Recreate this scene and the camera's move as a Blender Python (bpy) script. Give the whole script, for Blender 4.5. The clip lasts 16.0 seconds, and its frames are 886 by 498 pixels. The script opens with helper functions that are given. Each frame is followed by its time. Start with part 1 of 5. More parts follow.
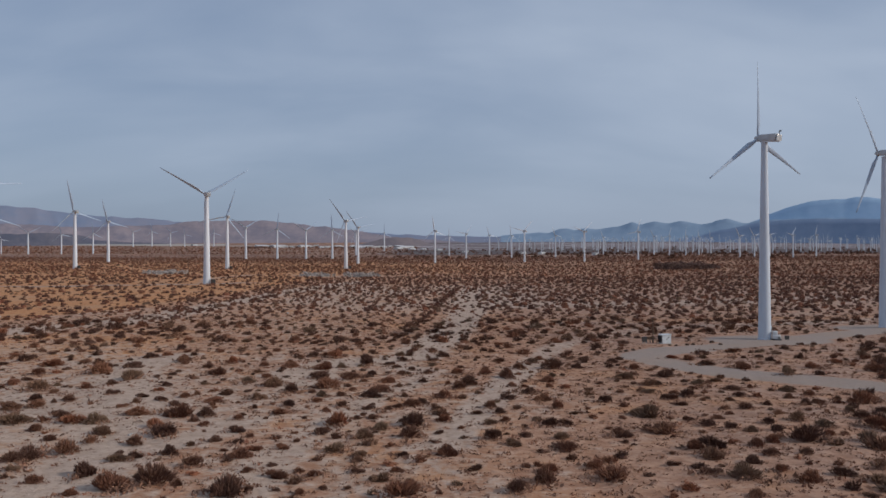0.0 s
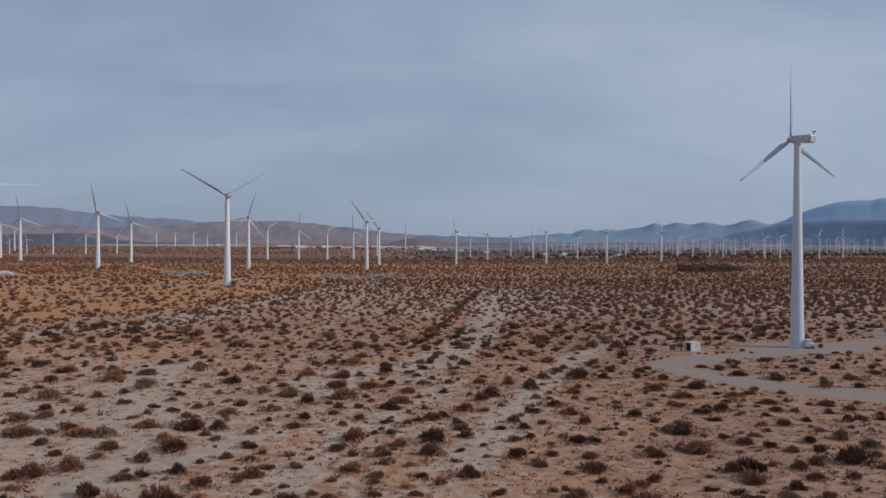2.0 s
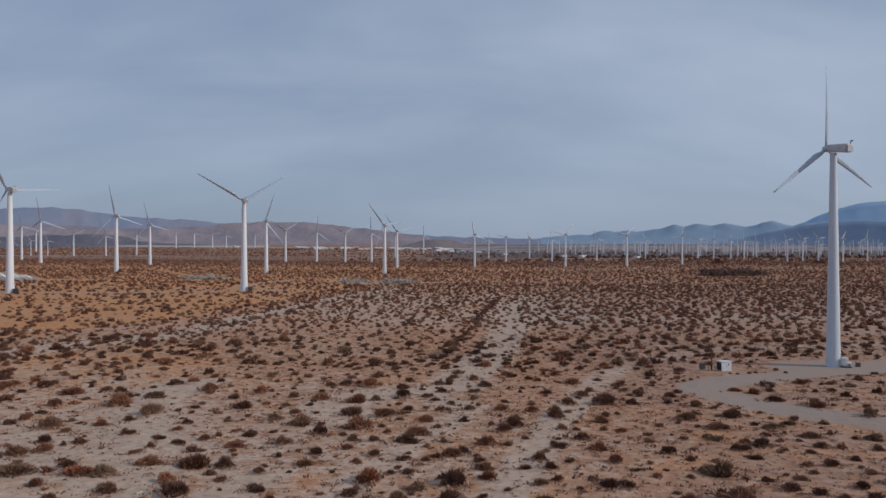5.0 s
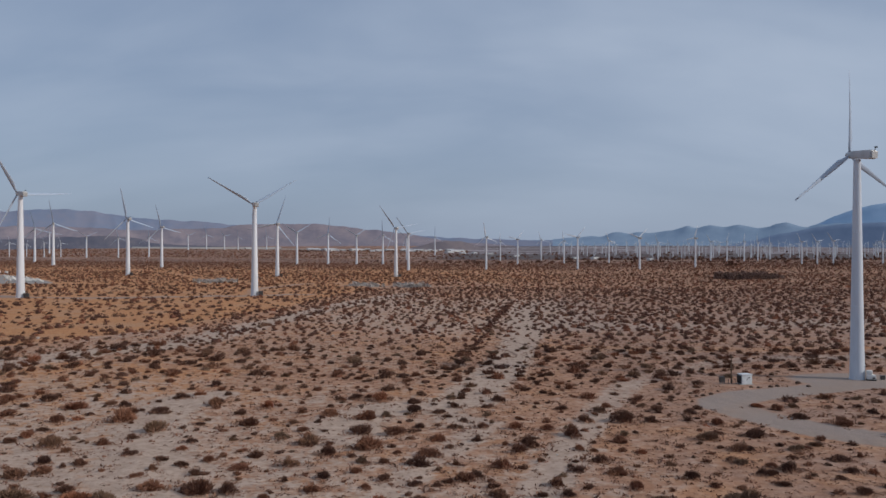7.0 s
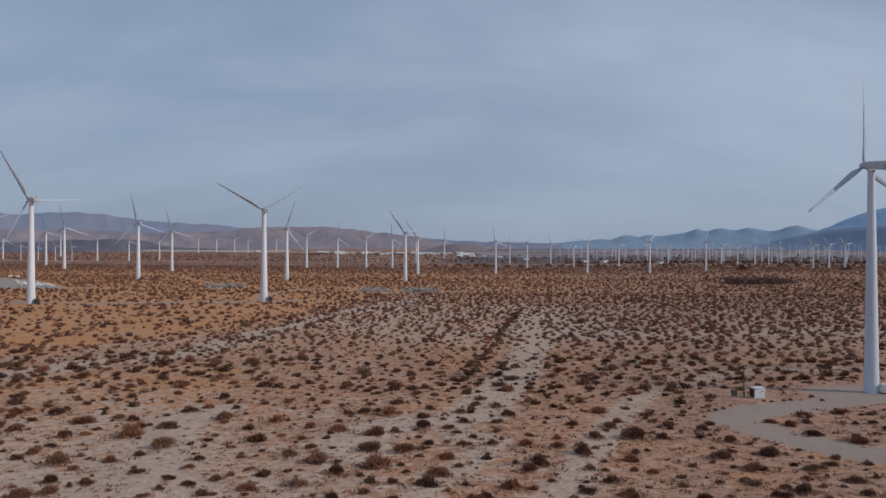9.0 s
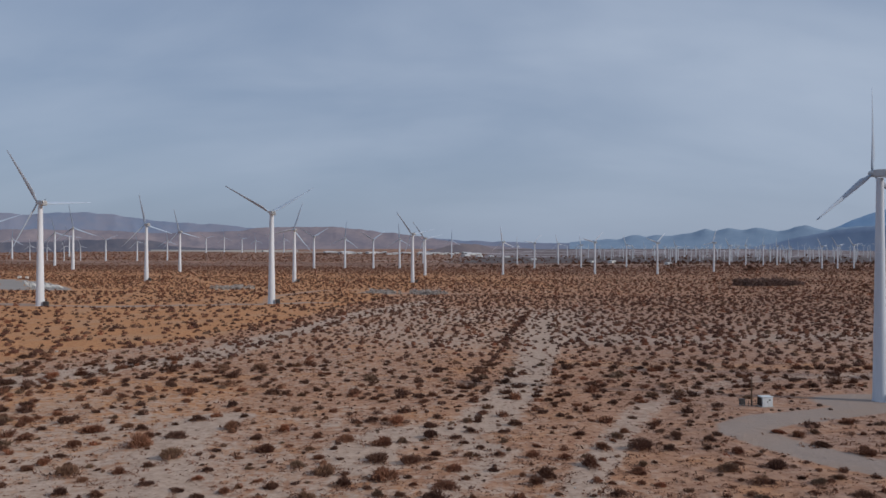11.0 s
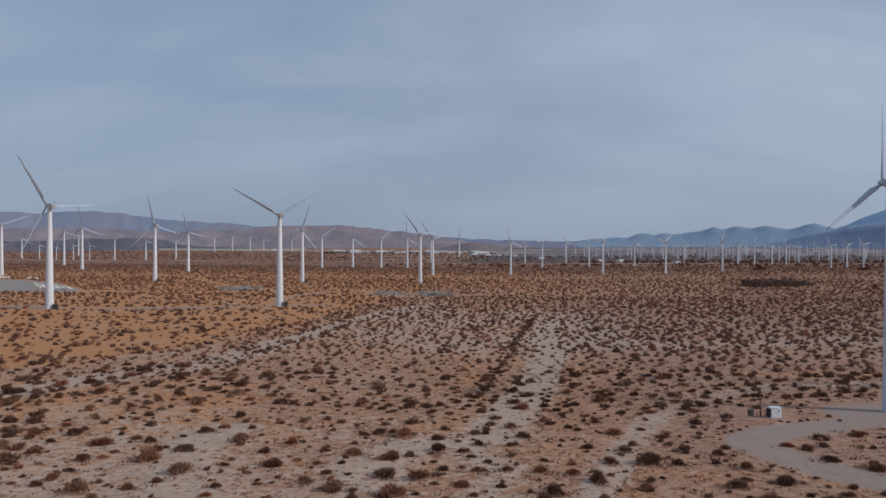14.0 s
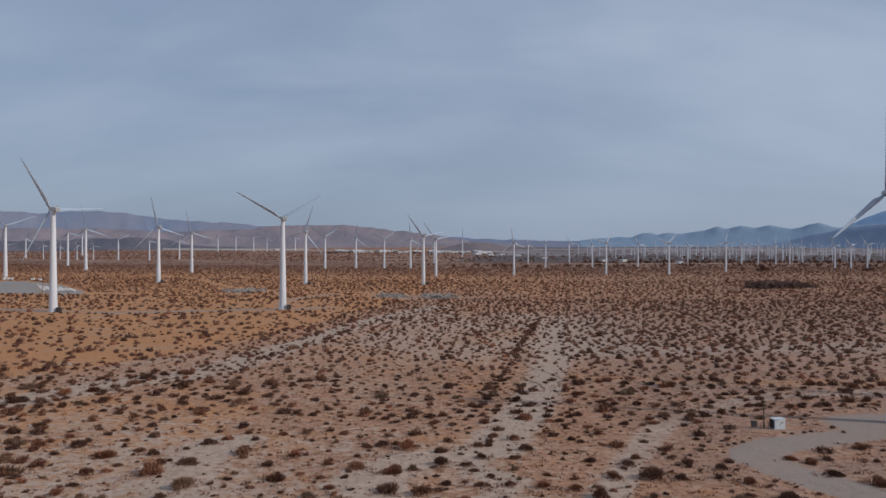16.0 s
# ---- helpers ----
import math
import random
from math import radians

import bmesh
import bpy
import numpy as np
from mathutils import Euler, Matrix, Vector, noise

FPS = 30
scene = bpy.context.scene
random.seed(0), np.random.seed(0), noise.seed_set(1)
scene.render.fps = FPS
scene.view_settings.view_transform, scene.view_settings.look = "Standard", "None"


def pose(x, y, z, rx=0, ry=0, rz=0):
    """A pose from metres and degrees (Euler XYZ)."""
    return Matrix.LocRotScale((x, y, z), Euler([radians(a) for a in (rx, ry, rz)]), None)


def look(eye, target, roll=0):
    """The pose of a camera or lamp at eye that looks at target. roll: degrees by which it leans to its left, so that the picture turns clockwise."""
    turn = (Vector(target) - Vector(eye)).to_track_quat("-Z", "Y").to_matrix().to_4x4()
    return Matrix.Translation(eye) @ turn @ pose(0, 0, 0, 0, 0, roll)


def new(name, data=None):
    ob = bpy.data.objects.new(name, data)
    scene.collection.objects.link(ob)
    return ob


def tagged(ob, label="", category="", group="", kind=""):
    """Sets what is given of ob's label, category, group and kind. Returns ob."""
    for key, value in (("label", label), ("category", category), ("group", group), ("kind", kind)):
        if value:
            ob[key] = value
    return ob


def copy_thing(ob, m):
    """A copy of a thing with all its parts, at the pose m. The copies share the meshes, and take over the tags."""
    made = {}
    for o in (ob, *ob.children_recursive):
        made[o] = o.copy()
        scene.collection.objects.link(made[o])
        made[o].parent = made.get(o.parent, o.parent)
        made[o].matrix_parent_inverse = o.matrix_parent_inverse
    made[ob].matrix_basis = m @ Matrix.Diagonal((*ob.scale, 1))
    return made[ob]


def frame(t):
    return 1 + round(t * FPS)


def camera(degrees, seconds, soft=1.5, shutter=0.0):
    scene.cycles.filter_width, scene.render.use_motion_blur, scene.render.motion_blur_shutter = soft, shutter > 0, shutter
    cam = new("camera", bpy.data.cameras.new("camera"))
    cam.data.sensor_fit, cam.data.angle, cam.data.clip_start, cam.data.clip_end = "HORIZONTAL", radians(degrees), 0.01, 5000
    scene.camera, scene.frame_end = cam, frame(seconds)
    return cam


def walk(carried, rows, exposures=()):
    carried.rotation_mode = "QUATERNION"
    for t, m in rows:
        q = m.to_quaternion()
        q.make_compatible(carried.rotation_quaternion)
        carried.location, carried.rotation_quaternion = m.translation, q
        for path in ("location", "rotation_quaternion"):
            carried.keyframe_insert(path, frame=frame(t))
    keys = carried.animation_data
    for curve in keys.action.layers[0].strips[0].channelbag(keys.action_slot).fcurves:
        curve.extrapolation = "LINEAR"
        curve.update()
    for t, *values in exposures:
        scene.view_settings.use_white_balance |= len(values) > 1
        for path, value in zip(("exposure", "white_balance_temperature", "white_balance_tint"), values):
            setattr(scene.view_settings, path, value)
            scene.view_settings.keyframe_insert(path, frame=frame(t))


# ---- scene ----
cam = camera(55.0, 16.0, soft=1.55)
PATH = [
    (0, (1.646, 2.680, 22.354), (1.6137, 4.6797, 22.3499), -0.14),
    (0.5, (1.678, 3.932, 22.413), (1.6320, 5.9319, 22.4092), -0.12),
    (1, (1.662, 5.143, 22.467), (1.6018, 7.1420, 22.4642), -0.09),
    (1.5, (1.584, 6.339, 22.753), (1.5118, 8.3379, 22.7505), -0.06),
    (2, (1.454, 7.579, 23.198), (1.3721, 9.5770, 23.1952), -0.01),
    (2.5, (1.322, 8.725, 23.695), (1.2339, 10.7228, 23.6929), 0.03),
    (3, (1.230, 9.893, 24.186), (1.1352, 11.8910, 24.1840), 0.04),
    (3.5, (1.142, 11.016, 24.700), (1.0397, 13.0135, 24.6988), 0.05),
    (4, (1.041, 12.133, 25.211), (0.9313, 14.1301, 25.2094), 0.04),
    (6.5, (0.583, 17.912, 27.464), (0.4378, 19.9068, 27.4636), 0.02),
    (7, (0.461, 18.813, 27.910), (0.3099, 20.8068, 27.9117), 0.02),
    (7.5, (0.405, 19.531, 28.448), (0.2483, 21.5249, 28.4568), -0.00),
    (8, (0.404, 19.850, 28.888), (0.2404, 21.8435, 28.8960), -0.01),
    (8.5, (0.377, 19.969, 29.357), (0.2087, 21.9618, 29.3648), 0.01),
    (9, (0.390, 19.961, 29.827), (0.2167, 21.9533, 29.8348), 0.04),
    (11.5, (0.415, 19.741, 32.080), (0.2219, 21.7312, 32.0866), 0.03),
    (12, (0.418, 19.771, 32.477), (0.2222, 21.7612, 32.4834), 0.02),
    (12.5, (0.415, 19.776, 32.885), (0.2158, 21.7658, 32.8905), 0.02),
    (13, (0.421, 19.808, 33.310), (0.2186, 21.7976, 33.3141), 0.01),
    (13.5, (0.430, 19.835, 33.743), (0.2238, 21.8241, 33.7466), 0.00),
    (14, (0.436, 19.867, 34.234), (0.2276, 21.8562, 34.2360), -0.00),
    (14.5, (0.458, 19.922, 34.763), (0.2477, 21.9111, 34.7644), -0.01),
    (15, (0.471, 19.958, 35.338), (0.2588, 21.9470, 35.3390), -0.03),
    (15.5, (0.504, 19.981, 35.967), (0.2901, 21.9690, 35.9676), -0.02),
    (16, (0.500, 19.940, 36.646), (0.2842, 21.9283, 36.6460), -0.01),
]
walk(cam, [(t, look(eye, target, roll)) for t, eye, target, roll in PATH])


# ---- world and sun ----
SUN_ELEVATION, SUN_FROM = radians(28.0), Vector((0.98, -0.2, 0)).normalized()
world = bpy.data.worlds.new("world")
scene.world = world
world.use_nodes = True
wn, wl = world.node_tree.nodes, world.node_tree.links
wn.clear()
w_out, w_back = wn.new("ShaderNodeOutputWorld"), wn.new("ShaderNodeBackground")
w_sky = wn.new("ShaderNodeTexSky")
w_sky.sky_type, w_sky.sun_disc = "NISHITA", False
w_sky.sun_elevation, w_sky.sun_rotation = SUN_ELEVATION, math.atan2(SUN_FROM.x, SUN_FROM.y)
w_sky.air_density, w_sky.dust_density, w_sky.ozone_density = 1.0, 1.6, 2.0
w_co, w_sep = wn.new("ShaderNodeTexCoord"), wn.new("ShaderNodeSeparateXYZ")
wl.new(w_co.outputs["Generated"], w_sep.inputs[0])


def w_math(op, a, b=0.0, clamp=False):
    n = wn.new("ShaderNodeMath")
    n.operation, n.use_clamp = op, clamp
    for k, v in enumerate((a, b)):
        if isinstance(v, (int, float)):
            n.inputs[k].default_value = v
        else:
            wl.new(v, n.inputs[k])
    return n.outputs[0]


def w_mix(fac, a, b):
    n = wn.new("ShaderNodeMix")
    n.data_type = "RGBA"
    for k, v in ((0, fac), (6, a), (7, b)):
        if isinstance(v, (int, float, tuple)):
            n.inputs[k].default_value = v
        else:
            wl.new(v, n.inputs[k])
    return n.outputs[2]


# a thin layer of stratus, laid on a flat sheet overhead
lift = w_math("ADD", w_math("MAXIMUM", w_sep.outputs[2], 0.0), 0.46)
w_xy = wn.new("ShaderNodeCombineXYZ")
wl.new(w_math("DIVIDE", w_sep.outputs[0], lift), w_xy.inputs[0])
wl.new(w_math("DIVIDE", w_sep.outputs[1], lift), w_xy.inputs[1])


def w_noise(scale, detail, stretch, turn, distort=0.4):
    m, n = wn.new("ShaderNodeMapping"), wn.new("ShaderNodeTexNoise")
    m.inputs["Scale"].default_value, m.inputs["Rotation"].default_value = stretch, (0, 0, radians(turn))
    wl.new(w_xy.outputs[0], m.inputs[0])
    wl.new(m.outputs[0], n.inputs["Vector"])
    n.inputs["Scale"].default_value, n.inputs["Detail"].default_value = scale, detail
    n.inputs["Roughness"].default_value, n.inputs["Distortion"].default_value = 0.5, distort
    return n.outputs["Fac"]


def edge_of(v, lo, hi):
    n = wn.new("ShaderNodeMapRange")
    n.interpolation_type = "SMOOTHSTEP"
    wl.new(v, n.inputs["Value"])
    n.inputs["From Min"].default_value, n.inputs["From Max"].default_value = lo, hi
    return n.outputs[0]


veil = edge_of(w_noise(1.15, 4, (0.8, 1.45, 1), -20, 0.4), 0.38, 0.64)
fine = edge_of(w_noise(3.1, 6, (0.7, 1.3, 1), -26, 0.4), 0.34, 0.72)
thin = edge_of(w_noise(7.5, 5, (0.5, 1.4, 1), -30, 0.3), 0.3, 0.75)
cover = w_math("ADD", w_math("MULTIPLY", veil, 0.42), w_math("ADD", w_math("MULTIPLY", fine, 0.25), w_math("MULTIPLY", thin, 0.05)))
cover = w_math("MULTIPLY", cover, w_math("ADD", w_math("MULTIPLY", w_sep.outputs[2], 3.6, True), 0.30, True))
cover = w_math("ADD", w_math("ADD", cover, 0.10), w_math("MULTIPLY", w_sep.outputs[0], 0.28), True)
w_dim = wn.new("ShaderNodeVectorMath")
w_dim.operation = "SCALE"
w_dim.inputs["Scale"].default_value = 0.11
wl.new(w_sky.outputs[0], w_dim.inputs[0])
sky_under = w_mix(0.8, w_dim.outputs[0], (0.231, 0.3, 0.434, 1))
wl.new(w_mix(cover, sky_under, (0.429, 0.504, 0.626, 1)), w_back.inputs[0])
w_back.inputs[1].default_value = 1.0
wl.new(w_back.outputs[0], w_out.inputs[0])

sun = new("sun", bpy.data.lights.new("sun", "SUN"))
sun.data.energy, sun.data.angle, sun.data.color = 2.36, radians(0.55), (1.0, 0.905, 0.81)
sun.matrix_world = look(SUN_FROM * math.cos(SUN_ELEVATION) * 100 + Vector((0, 0, math.sin(SUN_ELEVATION) * 100)), (0, 0, 0))


# ---- materials ----
def material(name, rough=0.8, metal=0.0, spec=0.3):
    m = bpy.data.materials.new(name)
    m.use_nodes = True
    b = m.node_tree.nodes["Principled BSDF"]
    b.inputs["Roughness"].default_value, b.inputs["Metallic"].default_value = rough, metal
    b.inputs["Specular IOR Level"].default_value = spec
    return m, m.node_tree.nodes, m.node_tree.links, b


def put_in(links, socket, v):
    if isinstance(v, (int, float, tuple)):
        socket.default_value = v
    else:
        links.new(v, socket)


def mix(nodes, links, fac, a, b, blend="MIX"):
    n = nodes.new("ShaderNodeMix")
    n.data_type, n.blend_type = "RGBA", blend
    for k, v in ((0, fac), (6, a), (7, b)):
        put_in(links, n.inputs[k], v)
    return n.outputs[2]


def maths(nodes, links, op, a, b=0.0, clamp=False):
    n = nodes.new("ShaderNodeMath")
    n.operation, n.use_clamp = op, clamp
    put_in(links, n.inputs[0], a)
    put_in(links, n.inputs[1], b)
    return n.outputs[0]


def grain(nodes, links, scale, detail=4, rough=0.55, vector=None, stretch=None):
    n = nodes.new("ShaderNodeTexNoise")
    n.inputs["Scale"].default_value, n.inputs["Detail"].default_value, n.inputs["Roughness"].default_value = scale, detail, rough
    if vector is None:
        vector = nodes.new("ShaderNodeTexCoord").outputs["Object"]
    if stretch:
        m = nodes.new("ShaderNodeMapping")
        m.inputs["Scale"].default_value = stretch
        links.new(vector, m.inputs[0])
        vector = m.outputs[0]
    links.new(vector, n.inputs["Vector"])
    return n.outputs["Fac"]


def edge(nodes, links, v, lo, hi):
    n = nodes.new("ShaderNodeMapRange")
    n.interpolation_type = "SMOOTHSTEP"
    put_in(links, n.inputs["Value"], v)
    n.inputs["From Min"].default_value, n.inputs["From Max"].default_value = lo, hi
    return n.outputs[0]


def bump(nodes, links, b, height, strength, distance):
    n = nodes.new("ShaderNodeBump")
    n.inputs["Strength"].default_value, n.inputs["Distance"].default_value = strength, distance
    links.new(height, n.inputs["Height"])
    links.new(n.outputs[0], b.inputs["Normal"])


def mottled(name, a, b2, scale, rough=0.7, metal=0.0, spec=0.3, relief=0.0, fine_scale=None, stretch=None):
    """Two tones mixed by noise at two scales."""
    m, nodes, links, b = material(name, rough, metal, spec)
    n1, n2 = grain(nodes, links, scale, 4, stretch=stretch), grain(nodes, links, fine_scale or scale * 9, 3, stretch=stretch)
    f = maths(nodes, links, "ADD", maths(nodes, links, "MULTIPLY", n1, 0.7), maths(nodes, links, "MULTIPLY", n2, 0.3))
    links.new(mix(nodes, links, edge(nodes, links, f, 0.35, 0.65), (*a, 1), (*b2, 1)), b.inputs["Base Color"])
    if relief:
        bump(nodes, links, b, n2, 0.6, relief)
    return m


def ground_material():
    m, nodes, links, b = material("desert_soil", 0.95, 0, 0.1)
    at = nodes.new("ShaderNodeAttribute")
    at.attribute_name = "soil"
    sep = nodes.new("ShaderNodeSeparateColor")
    links.new(at.outputs["Color"], sep.inputs[0])
    pos = nodes.new("ShaderNodeTexCoord").outputs["Object"]
    big = grain(nodes, links, 0.022, 4, 0.55, pos)
    patch = grain(nodes, links, 0.075, 5, 0.6, pos)
    small = grain(nodes, links, 0.55, 5, 0.6, pos)
    grit = grain(nodes, links, 4.0, 4, 0.6, pos)
    # sand: pale to tan to rust, in patches
    tan = mix(nodes, links, edge(nodes, links, small, 0.3, 0.7), (0.318, 0.165, 0.101, 1), (0.45, 0.266, 0.174, 1))
    rust = mix(nodes, links, edge(nodes, links, small, 0.3, 0.7), (0.418, 0.192, 0.087, 1), (0.505, 0.263, 0.129, 1))
    rust = mix(nodes, links, maths(nodes, links, "MULTIPLY", edge(nodes, links, grain(nodes, links, 0.045, 5, 0.65, pos), 0.48, 0.64), 0.5), rust, (0.425, 0.275, 0.18, 1))
    pale = mix(nodes, links, edge(nodes, links, small, 0.3, 0.7), (0.385, 0.282, 0.217, 1), (0.49, 0.37, 0.292, 1))
    orange_at = maths(nodes, links, "ADD", sep.outputs[1], maths(nodes, links, "MULTIPLY", maths(nodes, links, "SUBTRACT", patch, 0.5), 1.5))
    ground = mix(nodes, links, edge(nodes, links, orange_at, 0.25, 0.75), tan, rust)
    # ochre spots of dry annual grass and iron-rich sand between the shrubs
    ochre = maths(nodes, links, "MULTIPLY", edge(nodes, links, grain(nodes, links, 0.13, 5, 0.62, pos), 0.52, 0.66), edge(nodes, links, grain(nodes, links, 0.7, 5, 0.7, pos), 0.38, 0.62))
    ground = mix(nodes, links, maths(nodes, links, "MULTIPLY", ochre, 0.6), ground, (0.43, 0.225, 0.115, 1))
    wash_at = maths(nodes, links, "ADD", sep.outputs[0], maths(nodes, links, "MULTIPLY", maths(nodes, links, "SUBTRACT", small, 0.5), 1.1))
    blotch = grain(nodes, links, 0.24, 6, 0.65, pos)
    wash_at = maths(nodes, links, "ADD", wash_at, maths(nodes, links, "MULTIPLY", maths(nodes, links, "SUBTRACT", big, 0.46), 1.0))
    wash_at = maths(nodes, links, "ADD", wash_at, maths(nodes, links, "MULTIPLY", maths(nodes, links, "SUBTRACT", blotch, 0.45), 1.7))
    speck = grain(nodes, links, 0.95, 5, 0.7, pos)
    wash_at = maths(nodes, links, "ADD", wash_at, maths(nodes, links, "MULTIPLY", maths(nodes, links, "SUBTRACT", speck, 0.5), 1.6))
    ground = mix(nodes, links, edge(nodes, links, wash_at, 0.15, 0.75), ground, pale)
    dull = nodes.new("ShaderNodeAttribute")
    dull.attribute_name = "plain"
    share = maths(nodes, links, "MULTIPLY", dull.outputs["Alpha"], edge(nodes, links, grain(nodes, links, 0.11, 6, 0.65, pos), 0.3, 0.62))
    ground = mix(nodes, links, maths(nodes, links, "MULTIPLY", share, 0.6), ground, mix(nodes, links, edge(nodes, links, small, 0.3, 0.7), (0.235, 0.155, 0.122, 1), (0.355, 0.25, 0.205, 1)))
    gravel = mix(nodes, links, edge(nodes, links, grit, 0.3, 0.7), (0.265, 0.217, 0.19, 1), (0.325, 0.272, 0.24, 1))
    gravel = mix(nodes, links, edge(nodes, links, patch, 0.4, 0.7), gravel, (0.305, 0.24, 0.20, 1))
    road_at = maths(nodes, links, "ADD", sep.outputs[2], maths(nodes, links, "MULTIPLY", maths(nodes, links, "SUBTRACT", small, 0.5), 0.6))
    ground = mix(nodes, links, maths(nodes, links, "MULTIPLY", edge(nodes, links, road_at, 0.3, 0.75), 0.9), ground, gravel)
    # dry litter and stones as fine dark specks, away from the roads
    litter = maths(nodes, links, "MULTIPLY", edge(nodes, links, grain(nodes, links, 1.3, 5, 0.7, pos), 0.535, 0.67), maths(nodes, links, "SUBTRACT", 1.0, sep.outputs[2], True))
    ground = mix(nodes, links, maths(nodes, links, "MULTIPLY", litter, 0.6), ground, (0.165, 0.088, 0.06, 1))
    # far plain: reddish scrub cover to the west, grey streaks with haze put into their colour and dark strips to the
    # east
    pl = nodes.new("ShaderNodeAttribute")
    pl.attribute_name = "plain"
    far = nodes.new("ShaderNodeSeparateColor")
    links.new(pl.outputs["Color"], far.inputs[0])
    thick = edge(nodes, links, grain(nodes, links, 0.04, 6, 0.75, pos, (1, 0.14, 1)), 0.42, 0.58)
    cover = mix(nodes, links, thick, (0.31, 0.178, 0.12, 1), (0.085, 0.042, 0.032, 1))
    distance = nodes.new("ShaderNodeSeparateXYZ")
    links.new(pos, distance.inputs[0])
    # cover pales towards pink with distance: painted haze
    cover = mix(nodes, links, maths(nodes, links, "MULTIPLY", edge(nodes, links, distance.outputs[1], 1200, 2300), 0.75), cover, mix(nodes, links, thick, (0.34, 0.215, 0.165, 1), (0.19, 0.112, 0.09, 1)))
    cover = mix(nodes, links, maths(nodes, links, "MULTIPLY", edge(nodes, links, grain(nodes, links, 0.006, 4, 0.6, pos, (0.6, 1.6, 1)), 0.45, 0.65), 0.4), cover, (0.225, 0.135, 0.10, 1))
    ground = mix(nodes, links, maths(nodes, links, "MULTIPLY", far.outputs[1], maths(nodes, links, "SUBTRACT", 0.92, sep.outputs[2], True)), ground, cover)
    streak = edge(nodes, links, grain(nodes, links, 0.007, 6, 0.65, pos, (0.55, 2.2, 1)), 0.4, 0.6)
    hazy_ground = mix(nodes, links, streak, (0.14, 0.112, 0.112, 1), (0.35, 0.315, 0.33, 1))
    hazy_ground = mix(nodes, links, maths(nodes, links, "MULTIPLY", edge(nodes, links, grain(nodes, links, 0.03, 6, 0.75, pos, (1, 0.3, 1)), 0.5, 0.6), 0.75), hazy_ground, (0.105, 0.075, 0.07, 1))
    ground = mix(nodes, links, far.outputs[0], ground, hazy_ground)
    strip = maths(nodes, links, "ADD", far.outputs[2], maths(nodes, links, "MULTIPLY", maths(nodes, links, "SUBTRACT", grain(nodes, links, 0.009, 5, 0.65, pos, (0.5, 2.0, 1)), 0.5), 1.6))
    ground = mix(nodes, links, maths(nodes, links, "MULTIPLY", edge(nodes, links, strip, 0.35, 0.7), maths(nodes, links, "MULTIPLY", far.outputs[2], 0.85)), ground, (0.10, 0.08, 0.078, 1))
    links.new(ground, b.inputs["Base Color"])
    h = maths(nodes, links, "ADD", small, maths(nodes, links, "MULTIPLY", grit, 0.25))
    bump(nodes, links, b, h, 0.85, 0.4)
    return m


def foliage_material(name, source, gain=1.0, red=1.0):
    m, nodes, links, b = material(name, 0.9, 0, 0.1)
    if source == "object":
        tone = nodes.new("ShaderNodeObjectInfo").outputs["Random"]
    else:
        a = nodes.new("ShaderNodeAttribute")
        a.attribute_name = "tone"
        tone = a.outputs["Fac"]
    leaf = nodes.new("ShaderNodeNewGeometry").outputs["Random Per Island"]
    ramp = nodes.new("ShaderNodeValToRGB")
    links.new(tone, ramp.inputs[0])
    e = ramp.color_ramp.elements
    e[0].position, e[0].color = 0.0, (0.082, 0.047, 0.036, 1)
    e[1].position, e[1].color = 1.0, (0.25, 0.112, 0.066, 1)
    for p, c in ((0.35, (0.112, 0.064, 0.046, 1)), (0.65, (0.17, 0.082, 0.052, 1)), (0.85, (0.15, 0.107, 0.075, 1))):
        e.new(p).color = c
    for k in e:
        k.color = (k.color[0] * gain * red, k.color[1] * gain, k.color[2] * gain, 1)
    links.new(mix(nodes, links, leaf, ramp.outputs[0], (0.62, 0.6, 0.57, 1), "MULTIPLY"), b.inputs["Base Color"])
    return m


M_ground = ground_material()
M_tower = mottled("white_tower_paint", (0.68, 0.71, 0.76), (0.58, 0.605, 0.645), 0.25, 0.45, fine_scale=3.0, stretch=(1, 1, 0.15))
# same white paint darkened and blued: the tower's shaded side is put into it
M_tower_shade = mottled("shade_toned_tower_paint", (0.56, 0.615, 0.69), (0.49, 0.535, 0.60), 0.25, 0.45, fine_scale=3.0, stretch=(1, 1, 0.15))
M_nacelle = mottled("white_nacelle_shell", (0.50, 0.525, 0.55), (0.41, 0.43, 0.45), 0.6, 0.4)
M_blade = mottled("white_blade_gelcoat", (0.40, 0.485, 0.60), (0.33, 0.40, 0.50), 0.3, 0.35)
M_dark = mottled("dark_metal", (0.05, 0.05, 0.055), (0.09, 0.085, 0.08), 2.0, 0.55, 0.4)
M_steel = mottled("galvanised_steel", (0.35, 0.36, 0.37), (0.48, 0.49, 0.5), 3.0, 0.45, 0.7)
M_cabinet = mottled("pale_cabinet_paint", (0.66, 0.70, 0.72), (0.55, 0.58, 0.6), 0.8, 0.5)
M_concrete = mottled("concrete", (0.42, 0.4, 0.37), (0.33, 0.31, 0.29), 0.9, 0.9, relief=0.01)
M_wood = mottled("weathered_pole_wood", (0.10, 0.062, 0.042), (0.16, 0.11, 0.08), 1.5, 0.85, stretch=(6, 6, 0.6))
M_shed = mottled("white_shed_cladding", (0.72, 0.71, 0.69), (0.58, 0.57, 0.55), 0.08, 0.6)
M_roof = mottled("pale_roof_sheet", (0.60, 0.60, 0.61), (0.48, 0.48, 0.49), 0.08, 0.5)
M_leaf_near = foliage_material("dry_shrub_foliage", "object", 1.56, 1.08)
